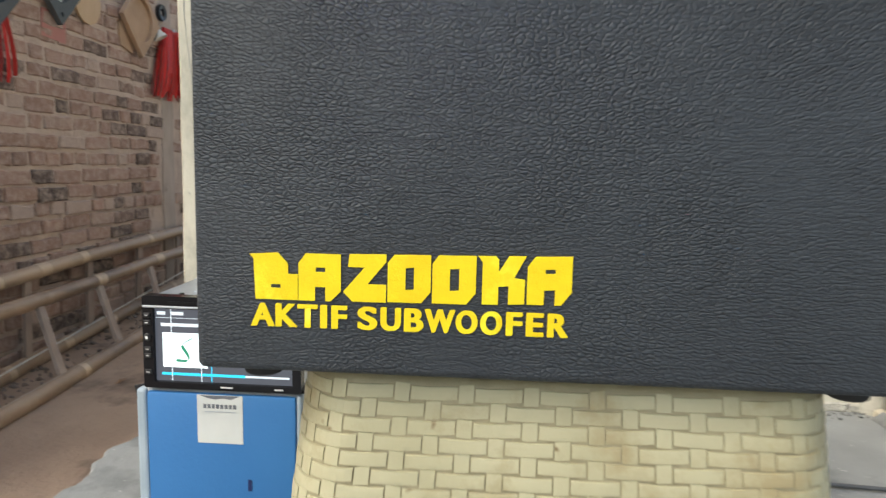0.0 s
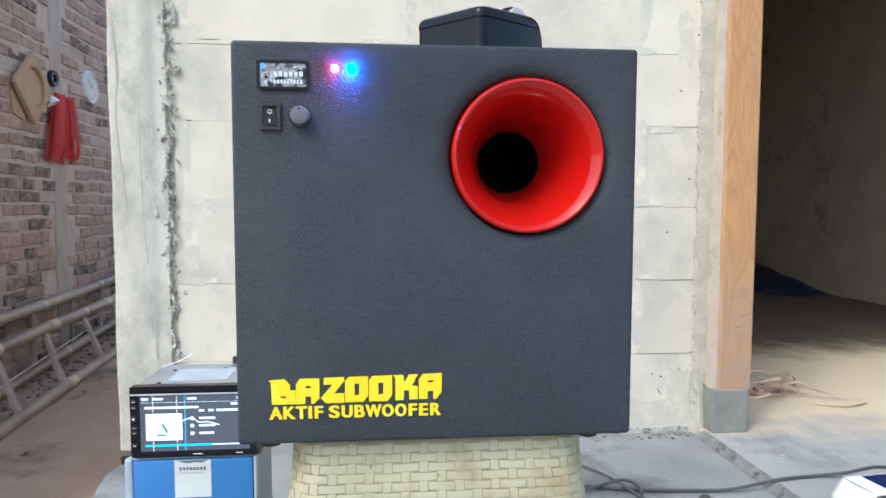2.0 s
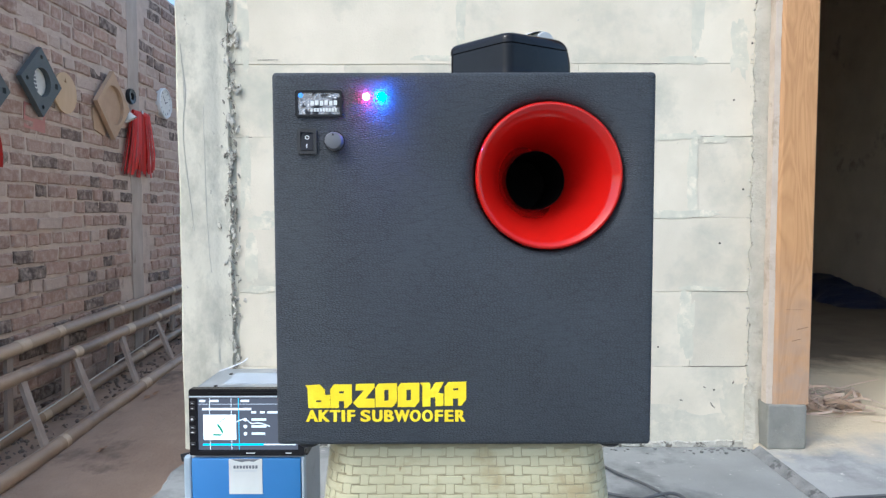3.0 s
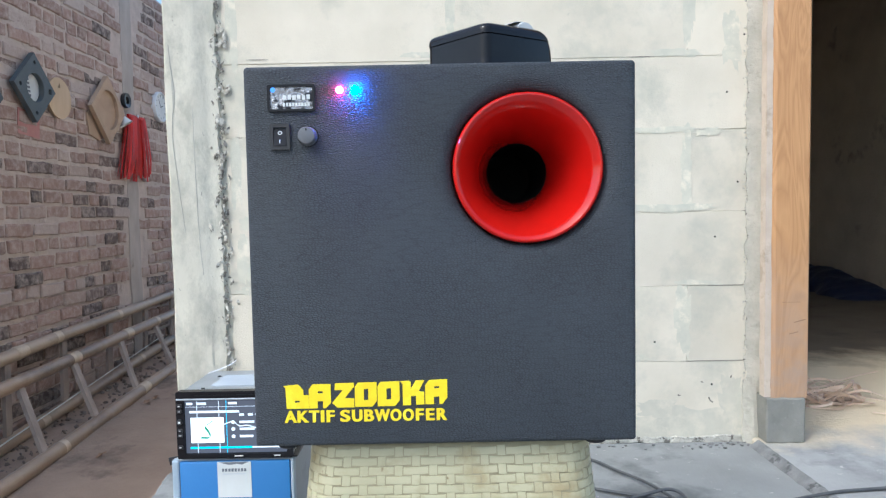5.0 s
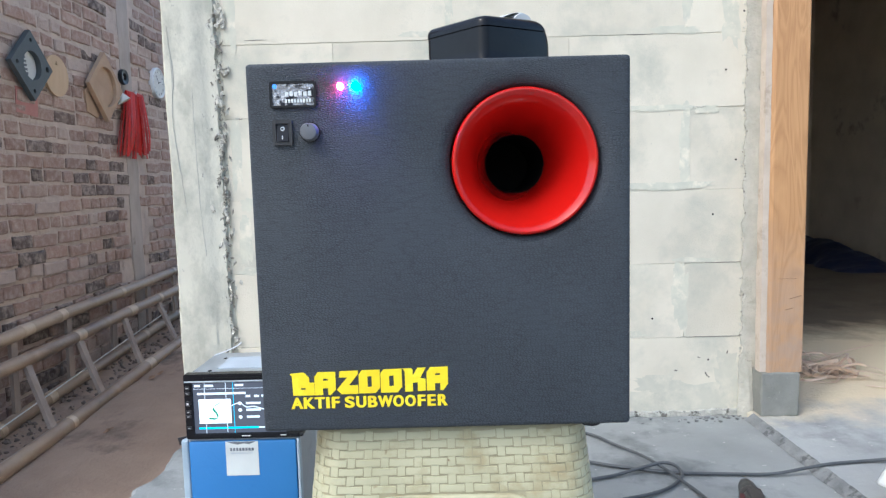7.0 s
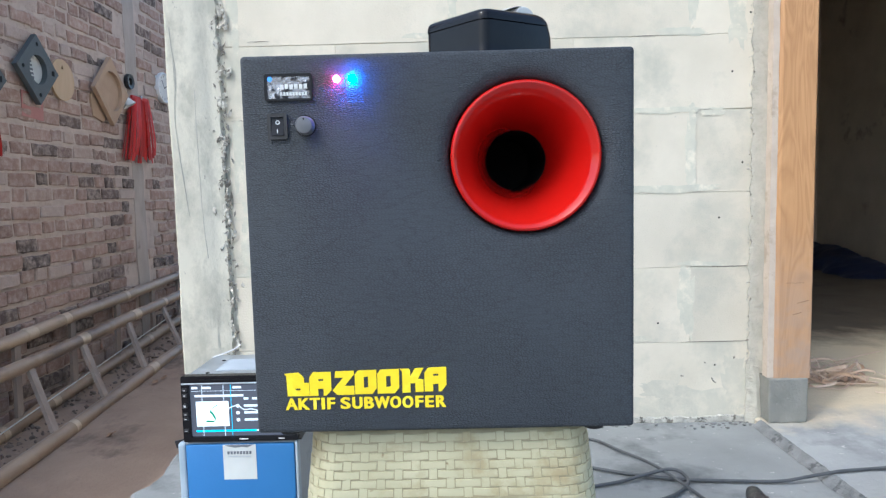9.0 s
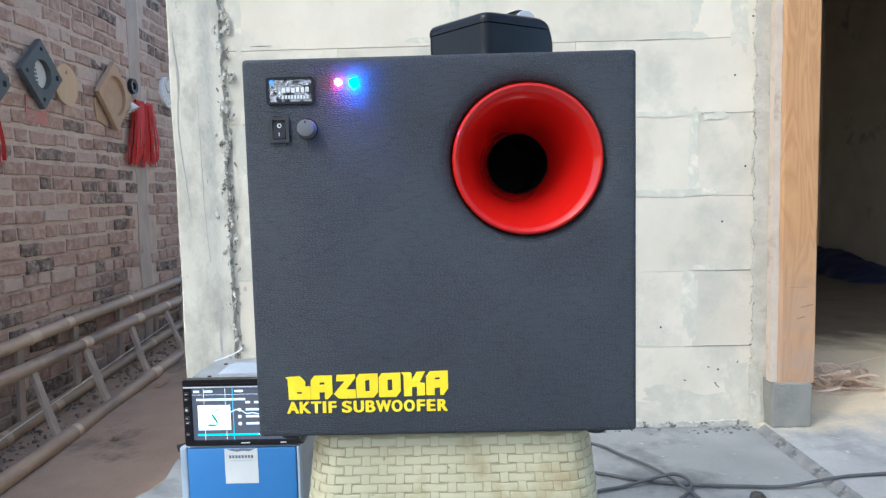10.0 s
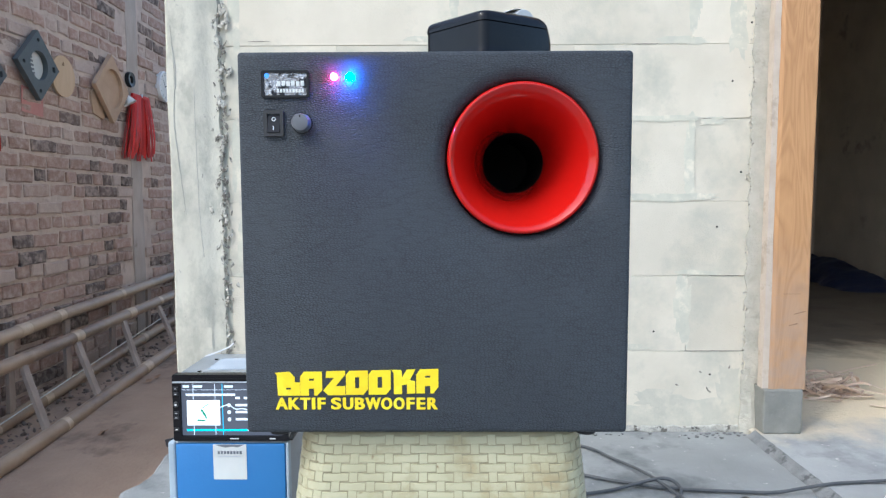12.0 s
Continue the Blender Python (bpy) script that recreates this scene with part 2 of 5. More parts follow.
PAPER = mat("white_paper", (0.66, 0.66, 0.62), (0.74, 0.74, 0.70), 30, 0.75, 0.05, 0.0003, 200)
STICKER = mat("silver_sticker", (0.52, 0.54, 0.53), (0.64, 0.66, 0.64), 12, 0.5, 0.06, 0.0004, 120)
GREY_PRINT = mat("grey_print", (0.10, 0.11, 0.13), (0.15, 0.16, 0.18), 90, 0.6, 0.05, 0)
BAMBOO = mat("weathered_bamboo", (0.23, 0.16, 0.11), (0.45, 0.34, 0.235), 7, 0.36, 0.1, 0.0015, 120, stain=(0.13, 0.095, 0.07), sscale=5, sedge=0.55, svar=0.15, stretch=(1, 0.25, 1), shift=True)
BAMBOO_PALE = mat("bamboo_node_bloom", (0.46, 0.36, 0.25), (0.62, 0.50, 0.36), 30, 0.5, 0.08, 0.001, 160, shift=True)
RUNG = mat("weathered_wood_slat", (0.25, 0.195, 0.16), (0.38, 0.31, 0.255), 14, 0.85, 0.06, 0.002, 120, stretch=(1, 1, 0.2), shift=True)
MDF = mat("raw_fibreboard", (0.40, 0.275, 0.18), (0.47, 0.335, 0.225), 14, 0.85, 0.05, 0.001, 220)
PALE_WOOD = mat("pale_plywood", (0.50, 0.36, 0.22), (0.58, 0.43, 0.28), 20, 0.8, 0.05, 0.001, 160, stretch=(1, 1, 0.2))
SLATE = mat("dark_grey_painted_board", (0.060, 0.072, 0.078), (0.085, 0.10, 0.105), 18, 0.6, 0.08, 0.001, 160)
PINK = mat("faded_pink_sheet", (0.40, 0.17, 0.15), (0.48, 0.23, 0.20), 12, 0.7, 0.05, 0.001, 120)
RED_STRAP = mat("red_plastic_strap", (0.46, 0.012, 0.009), (0.58, 0.020, 0.014), 12, 0.45, 0.08, 0.0005, 200, rand=0.45, shift=True, spec=0.25)
COPPER_STRAP = mat("tan_strapping", (0.62, 0.43, 0.30), (0.80, 0.63, 0.48), 16, 0.35, 0.08, 0.0005, 200, rand=0.3, shift=True)
TARP = mat("dark_blue_tarpaulin", (0.006, 0.012, 0.042), (0.010, 0.020, 0.066), 9, 0.5, 0.1, 0.003, 60)
CABLE = mat("grey_black_cable", (0.055, 0.058, 0.060), (0.085, 0.088, 0.09), 40, 0.55, 0.08, 0.0003, 300)
CARD_WHITE = mat("white_card", (0.72, 0.72, 0.70), (0.80, 0.80, 0.78), 30, 0.6, 0.05, 0.0004, 150)
CARD_RAW = mat("grey_board_inside", (0.50, 0.44, 0.36), (0.58, 0.52, 0.44), 40, 0.85, 0.04, 0.0006, 200)
CARD_BLUE = mat("navy_print", (0.008, 0.018, 0.085), (0.012, 0.025, 0.11), 40, 0.4, 0.05, 0.0002, 200)
CARD_RED = mat("red_print", (0.50, 0.03, 0.035), (0.56, 0.045, 0.05), 40, 0.45, 0.05, 0)
DRILL_GREY = mat("charcoal_tool_casing", (0.028, 0.025, 0.026), (0.055, 0.048, 0.048), 40, 0.42, 0.1, 0.0006, 300, stain=(0.09, 0.085, 0.08), sscale=60, sedge=0.68)
DRILL_RED = mat("dull_red_tool_grip", (0.085, 0.016, 0.018), (0.12, 0.024, 0.025), 40, 0.55, 0.08, 0.0005, 300)
STONE = mat("rubble_stone", (0.22, 0.165, 0.135), (0.40, 0.32, 0.26), 30, 0.95, 0.03, 0.004, 100, rand=0.4, shift=True)
CLOCK_WHITE = mat("white_clock_plastic", (0.70, 0.72, 0.72), (0.78, 0.80, 0.80), 20, 0.3, 0.05, 0.0001, 100)
MIRROR_BLOTCH = mat("painted_reflections_on_black", (0.16, 0.16, 0.17), (0.42, 0.43, 0.45), 70, 0.12, 0.05, 0.003, 75, metal=0.75, stain=(0.015, 0.015, 0.018), sscale=85, sedge=0.5, svar=0.06)
SCREEN_DARK = glow("screen_dark", (0.06, 0.065, 0.085), 1.0)
SCREEN_PALE = glow("screen_pale", (0.72, 0.80, 0.84), 1.6)
SCREEN_TEXT = glow("screen_text", (0.72, 0.80, 0.90), 1.0)
SCREEN_CYAN = glow("screen_cyan", (0.02, 0.42, 0.68), 1.4)
SCREEN_GREEN = glow("screen_green", (0.02, 0.22, 0.13), 1.0)
SAND_RENDER = mat("sandy_render", (0.38, 0.36, 0.295), (0.52, 0.49, 0.41), 20, 0.95, 0.03, 0.004, 120, stain=(0.34, 0.32, 0.27), sscale=14)
BOUNCE_RENDER = mat("pale_bounce_render", (0.70, 0.66, 0.58), (0.78, 0.745, 0.665), 8, 0.92, 0.04, 0.002, 90, stain=(0.60, 0.56, 0.48), sscale=4)
LIT_EDGE = mat("pale_lit_edge", (0.46, 0.375, 0.29), (0.58, 0.49, 0.39), 18, 0.9, 0.05, 0.001, 120, stain=(0.40, 0.32, 0.24), sscale=9)
LOW_PATCH = mat("dark_low_patch", (0.50, 0.475, 0.385), (0.58, 0.545, 0.44), 20, 0.95, 0.03, 0.001, 130, stain=(0.65, 0.595, 0.475), sscale=18, sedge=0.46, svar=0.2, shift=True)
LID_LABEL = mat("faded_lid_label", (0.36, 0.41, 0.46), (0.48, 0.53, 0.57), 14, 0.5, 0.06, 0.0004, 120)
DRY_LEAF = mat("dry_leaf", (0.20, 0.12, 0.07), (0.32, 0.20, 0.12), 30, 0.8, 0.05, 0.001, 200)
CRACK = mat("crack_line", (0.40, 0.385, 0.33), (0.49, 0.475, 0.41), 40, 0.95, 0.02, 0.001, 120)
DUSTY_CEMENT = mat("dusty_cement", (0.36, 0.31, 0.265), (0.48, 0.415, 0.36), 10, 0.93, 0.04, 0.004, 70, stain=(0.22, 0.18, 0.15), sscale=6, stretch=(1, 1, 0.4))
LED_RED = glow("led_red", (1.0, 0.06, 0.30), 70.0)
LED_BLUE = glow("led_blue", (0.016, 0.17, 1.0), 400.0)


def sand_light_drift(source, name, y0, y1):
    """Sand-pale drifts on a floor, bare at y0, full at y1: trodden sand, painted daylight."""
    m = source.copy()
    m.name = name
    N, L = m.node_tree.nodes, m.node_tree.links
    b = N["Principled BSDF"]
    base = b.inputs["Base Color"].links[0].from_socket
    v = coords(N, L)
    sep = N.new("ShaderNodeSeparateXYZ")
    L.new(v, sep.inputs[0])
    drift = noise_tex(N, L, v, 6, 6, 0.65)
    k = N.new("ShaderNodeMath")
    k.operation = "MULTIPLY_ADD"
    k.inputs[1].default_value = 0.55
    L.new(drift, k.inputs[0])
    L.new(sep.outputs["Y"], k.inputs[2])
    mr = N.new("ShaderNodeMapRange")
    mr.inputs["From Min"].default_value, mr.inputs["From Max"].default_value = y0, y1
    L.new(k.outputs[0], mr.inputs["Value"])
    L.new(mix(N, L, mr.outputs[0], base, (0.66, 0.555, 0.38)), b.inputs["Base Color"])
    return m


SANDY_SLAB = sand_light_drift(PALE_SLAB, "sandy_concrete", 1.56, 1.79)
# in the room the pale end paints daylight falling in at the door
SANDY_LIT_ROOM = sand_light_drift(ROOM_FLOOR, "sandy_room_floor", 2.72, 2.38)


# ---- building helpers ----
def part(name, bm, material, parent=None, label="", smooth=False, at=None):
    me = bpy.data.meshes.new(name)
    bm.to_mesh(me)
    bm.free()
    if smooth:
        me.shade_smooth()
        me.set_sharp_from_angle(angle=radians(38))
    me.materials.append(material)
    ob = new(name, me)
    if parent is not None:
        ob.parent = parent
    if at is not None:
        ob.matrix_basis = at if isinstance(at, Matrix) else Matrix.Translation(at)
    if label:
        tagged(ob, label)
    return ob


def thing(name, where, label, category, group="", turn=0.0):
    ob = new(name)
    ob.empty_display_size = 0.05
    ob.matrix_basis = pose(*where, 0, 0, turn)
    return tagged(ob, label, category, group)


def add_box(bm, size, centre=(0, 0, 0), bevel=0.0, segments=2, turn=None):
    m = Matrix.Translation(centre)
    if turn is not None:
        m = m @ turn
    made = bmesh.ops.create_cube(bm, size=1.0, matrix=m @ Matrix.Diagonal((*size, 1)))
    if bevel > 0:
        edges = list({e for v in made["verts"] for e in v.link_edges})
        bmesh.ops.bevel(bm, geom=edges, offset=bevel, segments=segments, affect="EDGES", profile=0.5)
    return bm


def cube(size, centre=(0, 0, 0), bevel=0.0, segments=2, turn=None):
    return add_box(bmesh.new(), size, centre, bevel, segments, turn)


def span(x0, x1, y0, y1, z0, z1, bevel=0.0, segments=2):
    return cube((x1 - x0, y1 - y0, z1 - z0), ((x0 + x1) / 2, (y0 + y1) / 2, (z0 + z1) / 2), bevel, segments)


def add_loft(bm, rings, cap_start=False, cap_end=False, closed=True):
    loops = [[bm.verts.new(p) for p in ring] for ring in rings]
    for a, b in zip(loops, loops[1:]):
        n = len(a)
        for i in range(n if closed else n - 1):
            j = (i + 1) % n
            bm.faces.new((a[i], a[j], b[j], b[i]))
    if cap_start:
        bm.faces.new(loops[0][::-1])
    if cap_end:
        bm.faces.new(loops[-1])
    return loops


def lathe(profile, n=64, cap_start=False, cap_end=False):
    """Profile rows (radius, y), turned about the y axis."""
    bm = bmesh.new()
    rings = [[(r * math.cos(2 * math.pi * i / n), y, r * math.sin(2 * math.pi * i / n)) for i in range(n)] for r, y in profile]
    add_loft(bm, rings, cap_start, cap_end)
    bmesh.ops.recalc_face_normals(bm, faces=bm.faces)
    return bm


def add_tube(bm, pts, radius, n=8, caps=True):
    pts = [Vector(p) for p in pts]
    radii = radius if isinstance(radius, (list, tuple)) else [radius] * len(pts)
    rings, up = [], Vector((0.13, 0.21, 0.97)).normalized()
    for i, p in enumerate(pts):
        d = (pts[min(i + 1, len(pts) - 1)] - pts[max(i - 1, 0)]).normalized()
        a = d.cross(up)
        if a.length < 0.05:
            a = d.cross(Vector((1, 0, 0)))
        a.normalize()
        b = a.cross(d)
        rings.append([p + radii[i] * (math.cos(2 * math.pi * k / n) * a + math.sin(2 * math.pi * k / n) * b) for k in range(n)])
    add_loft(bm, rings, caps, caps)
    bmesh.ops.recalc_face_normals(bm, faces=bm.faces)
    return bm


def add_strip(bm, pts, width, thick, side=None):
    """A flat strap along a line."""
    pts = [Vector(p) for p in pts]
    rings = []
    for i, p in enumerate(pts):
        d = (pts[min(i + 1, len(pts) - 1)] - pts[max(i - 1, 0)]).normalized()
        s = (side if side is not None else Vector((0, 0, 1)).cross(d)).normalized()
        t = d.cross(s).normalized()
        rings.append([p + s * width / 2 + t * thick / 2, p - s * width / 2 + t * thick / 2, p - s * width / 2 - t * thick / 2, p + s * width / 2 - t * thick / 2])
    add_loft(bm, rings, True, True)
    bmesh.ops.recalc_face_normals(bm, faces=bm.faces)
    return bm


def smooth_line(pts, steps=8):
    pts = [Vector(p) for p in pts]
    out = []
    for i in range(len(pts) - 1):
        p0, p1, p2, p3 = pts[max(i - 1, 0)], pts[i], pts[i + 1], pts[min(i + 2, len(pts) - 1)]
        for k in range(steps):
            t = k / steps
            out.append(0.5 * ((2 * p1) + (p2 - p0) * t + (2 * p0 - 5 * p1 + 4 * p2 - p3) * t * t + (3 * p1 - p0 - 3 * p2 + p3) * t ** 3))
    out.append(pts[-1])
    return out


def add_prism(bm, outline, y0, y1, holes=()):
    """A plate from an outline in x and z, between two y, with holes through it."""
    caps = []
    for y in (y0, y1):
        edges, loops = [], []
        for line in (outline, *holes):
            vs = [bm.verts.new((x, y, z)) for x, z in line]
            es = [bm.edges.new((vs[i], vs[(i + 1) % len(vs)])) for i in range(len(vs))]
            edges += es
            loops.append(vs)
        bmesh.ops.triangle_fill(bm, use_beauty=True, use_dissolve=False, edges=edges)
        caps.append(loops)
    for a, b in zip(*caps):
        for i in range(len(a)):
            j = (i + 1) % len(a)
            bm.faces.new((a[i], a[j], b[j], b[i]))
    bmesh.ops.recalc_face_normals(bm, faces=bm.faces)
    return bm


def circle_line(cx, cz, r, n=40):
    return [(cx + r * math.cos(2 * math.pi * i / n), cz + r * math.sin(2 * math.pi * i / n)) for i in range(n)]


def round_rect(x0, x1, z0, z1, r, k=5):
    pts = []
    for cx, cz, a0 in ((x1 - r, z1 - r, 0), (x0 + r, z1 - r, 90), (x0 + r, z0 + r, 180), (x1 - r, z0 + r, 270)):
        for i in range(k + 1):
            a = radians(a0 + 90 * i / k)
            pts.append((cx + r * math.cos(a), cz + r * math.sin(a)))
    return pts


def jitter(bm, amount, scale, axes=(1, 1, 1), seed=0.0):
    for v in bm.verts:
        n = noise.noise_vector(v.co * scale + Vector((seed, seed * 1.7, -seed)))
        v.co += Vector((n.x * axes[0], n.y * axes[1], n.z * axes[2])) * amount
    return bm


def grid_plate(x0, x1, y0, y1, nx, ny, height):
    bm = bmesh.new()
    rows = [[bm.verts.new((x0 + (x1 - x0) * i / nx, y0 + (y1 - y0) * j / ny, 0)) for i in range(nx + 1)] for j in range(ny + 1)]
    for r in rows:
        for v in r:
            v.co.z = height(v.co.x, v.co.y)
    for j in range(ny):
        for i in range(nx):
            bm.faces.new((rows[j][i], rows[j][i + 1], rows[j + 1][i + 1], rows[j + 1][i]))
    return bm


def structure(ob, label, category=""):
    return tagged(ob, label, category, kind="structure")

# ---- the setting ----
WALL_Y = 1.435       # face of the block wall
BRICK_X = -2.09      # face of the brick wall across the alley
DOOR_L, DOOR_R = 0.969, 2.15
ROOM_X = 2.96        # inner face of the room's end wall


def alley_z(x, y):
    return -0.61 + 0.06 * max(0.0, min(y, 8.0)) + 0.012 * noise.noise(Vector((x * 2.3, y * 2.3, 0.4))) + 0.004 * noise.noise(Vector((x * 11, y * 11, 2)))


ground = part("ground", grid_plate(-2.6, -0.5, -3.0, 8.4, 42, 228, alley_z), EARTH, smooth=True)
structure(ground, "bare brown earth of a narrow alley, dusty and trodden", "ground")
yard = part("ground_yard", grid_plate(-90, 90, -90, 90, 12, 12, lambda x, y: -0.635), EARTH)
structure(yard, "bare brown earth reaching away all round the house", "ground")


def slab_bm(x0, x1, y0, y1, z0, z1, ragged_left=0.0, step=0.025, seed=0.0):
    """A slab whose left edge is broken and uneven."""
    bm = bmesh.new()
    ny = int((y1 - y0) / step)
    rows = []
    for j in range(ny + 1):
        y = y0 + (y1 - y0) * j / ny
        e = ragged_left * (noise.noise(Vector((seed, y * 9, 0))) + 0.6 * noise.noise(Vector((seed, y * 31, 3))))
        rows.append([bm.verts.new(p) for p in ((x0 + e * 1.4 - 0.004, y, z0), (x0 + e, y, z1 - 0.006), (x0 + e * 0.8 + 0.007, y, z1), (x1, y, z1), (x1, y, z0))])
    for a, b in zip(rows, rows[1:]):
        for i in range(4):
            bm.faces.new((a[i], a[i + 1], b[i + 1], b[i]))
    bm.faces.new(rows[0][::-1])
    bm.faces.new(rows[-1])
    bmesh.ops.recalc_face_normals(bm, faces=bm.faces)
    return bm


terrace = part("floor", slab_bm(-0.622, 0.86, -3.0, 5.2, -0.62, 0.0, 0.024, 0.014, seed=4.0), SLAB)
structure(terrace, "grey concrete terrace slab with stains and a ragged edge", "floor")
landing_bm = slab_bm(0.848, 5.6, -3.0, 1.52, -0.62, 0.018, 0.007, 0.012, seed=9.0)
landing = part("floor_landing", landing_bm, SANDY_SLAB)
structure(landing, "slightly raised pale concrete slab before the doorway", "floor")
lip = bmesh.new()
for i in range(200):
    y = -0.2 + 1.6 * i / 420 + random.uniform(-0.004, 0.004)
    s = random.uniform(0.001, 0.0032)
    bmesh.ops.create_icosphere(lip, subdivisions=1, radius=s, matrix=Matrix.Translation((0.842 + random.uniform(-0.012, 0.010), y, random.uniform(0.0, 0.010))) @ Matrix.Diagonal((1.0, 1.5, 0.6, 1)))
jitter(lip, 0.0015, 190)
tagged(part("broken_edge", lip, STEP_EDGE), "crumbled dark concrete along the slab step", "rubble", kind="stuff")
# dark sloping strip where the terrace meets the raised slab
ramp_bm = bmesh.new()
rows = []
for j in range(181):
    y = -0.4 + 1.79 * j / 180
    lo = 0.833 + 0.010 * noise.noise(Vector((2.0, y * 12, 0)))
    rows.append([ramp_bm.verts.new((lo + (0.8545 - lo) * k / 4 + 0.003 * noise.noise(Vector((k, y * 60, 3))), y, 0.0012 + 0.0180 * (k / 4) ** 0.8 + (0.0026 * noise.noise(Vector((k * 2, y * 70, 9))) if 0 < k < 4 else 0.0))) for k in range(5)])
for ra, rb in zip(rows, rows[1:]):
    for k in range(4):
        ramp_bm.faces.new((ra[k], ra[k + 1], rb[k + 1], rb[k]))
bmesh.ops.recalc_face_normals(ramp_bm, faces=ramp_bm.faces)
structure(part("trim_step", ramp_bm, STEP_STRIP), "rough dark sloping strip along the slab step", "mortar")
room_floor = part("floor_room", grid_plate(-0.5, ROOM_X, 1.512, 5.2, 70, 74, lambda x, y: 0.0186 + (0.003 + 0.004 * noise.noise(Vector((x * 5, y * 5, 1)))) * min(1.0, (y - 1.512) * 4)), SANDY_LIT_ROOM, smooth=True)
structure(room_floor, "dusty sandy floor of the unfinished room with doorway light painted in", "floor")

# block wall: mortar bed behind, blocks laid in courses
bed = bmesh.new()
add_box(bed, (0.864 + 0.56, 0.10, 2.35), ((0.864 - 0.56) / 2, WALL_Y + 0.0022 + 0.05, 1.175))
add_box(bed, (ROOM_X + 0.14 - 0.84, 0.10, 0.11), ((0.84 + ROOM_X + 0.14) / 2, WALL_Y + 0.054, 2.295))
add_box(bed, (ROOM_X + 0.14 - DOOR_R - 0.13, 0.10, 2.139), ((ROOM_X + 0.14 + DOOR_R + 0.13) / 2, WALL_Y + 0.054, 1.0695))
wall_front = part("wall_front", bed, BLOCK_JOINT)
structure(wall_front, "pale aerated-block wall with thin smeared mortar joints", "wall")


def block_bm(w, h, d=0.02, chip=0.0, seed=0.0):
    bm = cube((w, d, h), (0, d / 2, 0), 0.0009, 1)
    return jitter(bm, 0.0012, 14, (1, 0.5, 1), seed)


JOINT = 0.0008
beds = [0.016, 0.2174, 0.4161, 0.6095, 0.8217, 1.0083] + [1.0083 + 0.199 * k for k in range(1, 7)]
courses = list(zip(beds, beds[1:]))
for k, (z0, z1) in enumerate(courses):
    cuts = [-0.53, 0.079, 0.685, 0.862] if k % 2 else [-0.508, -0.222, 0.384, 0.862]
    if k % 2:
        cuts[0] = -0.506
    for xa, xb in zip(cuts, cuts[1:]):
        gap = JOINT * random.uniform(0.5, 1.3)
        ob = part("block", block_bm(xb - xa - gap, z1 - z0 - gap, seed=k * 3.1 + xa), BLOCK, wall_front,
                  at=((xa + xb) / 2, WALL_Y - random.uniform(0.0, 0.0015), (z0 + z1) / 2))
foot = cube((1.40, 0.03, 0.021), (0.16, WALL_Y + 0.0115, 0.0085), 0.003, 1)
bmesh.ops.subdivide_edges(foot, edges=[e for e in foot.edges if abs(e.verts[0].co.x - e.verts[1].co.x) > 1.0], cuts=110)
jitter(foot, 0.006, 34)
structure(part("trim", foot, ROUGH_CEMENT), "crumbling mortar bed along the foot of the block wall", "mortar")

# smears of mortar over the joints
def smear(x, z, w, h, seed, material=SMEAR):
    bm = bmesh.new()
    n = 44
    ring = []
    for i in range(n):
        a = 2 * math.pi * i / n
        r = 1 + 0.45 * noise.noise(Vector((math.cos(a) * 1.6 + seed, math.sin(a) * 1.6, seed))) + 0.35 * noise.noise(Vector((math.cos(a) * 6 + seed, math.sin(a) * 6, seed)))
        ring.append((w / 2 * r * math.copysign(abs(math.cos(a)) ** 0.7, math.cos(a)), h / 2 * r * math.copysign(abs(math.sin(a)) ** 0.7, math.sin(a))))
    add_loft(bm, [[(px, 0.0, pz) for px, pz in ring], [(px * 0.75, -0.0003, pz * 0.8) for px, pz in ring], [(px * 0.4, -0.0004, pz * 0.5) for px, pz in ring]], False, True)
    bmesh.ops.recalc_face_normals(bm, faces=bm.faces)
    part("mortar_smear", bm, material, wall_front, smooth=True, at=(x, WALL_Y - 0.0016, z))


for i, (x, z, w, h) in enumerate([(0.685, 0.72, 0.03, 0.19), (0.676, 0.33, 0.045, 0.17), (0.69, 1.12, 0.03, 0.18), (0.60, 0.822, 0.2, 0.016), (0.74, 0.815, 0.07, 0.022), (0.63, 0.62, 0.22, 0.022),
                                  (0.66, 1.018, 0.12, 0.02), (0.80, 1.05, 0.045, 0.14), (0.078, 1.13, 0.024, 0.17), (0.03, 1.024, 0.14, 0.016), (-0.40, 0.62, 0.10, 0.024), (-0.44, 0.60, 0.07, 0.035),
                                  (-0.45, 0.425, 0.08, 0.02), (-0.483, 0.73, 0.026, 0.2), (-0.482, 1.1, 0.03, 0.19), (0.72, 0.425, 0.12, 0.014), (0.52, 0.227, 0.14, 0.016), (-0.47, 0.5, 0.03, 0.14)]):
    smear(x, z, w, h, i * 2.7)

# open cracks in the bed joints
for xa, xb, z in ((0.53, 0.60, 1.0086), (0.826, 0.858, 0.6098), (0.74, 0.856, 0.4164), (0.664, 0.85, 0.2178), (-0.447, -0.39, 1.0200), (-0.478, -0.462, 0.8220), (0.70, 0.74, 0.8220), (0.40, 0.50, 0.0312)):
    pts = [(xa + (xb - xa) * i / 12, WALL_Y - 0.0018, z + 0.0012 * noise.noise(Vector((xa + i * 0.9, z * 9, 0)))) for i in range(13)]
    part("crack", add_tube(bmesh.new(), pts, [0.0003 + 0.0007 * math.sin(math.pi * i / 12) for i in range(13)], 5), DARK_CREVICE, wall_front)

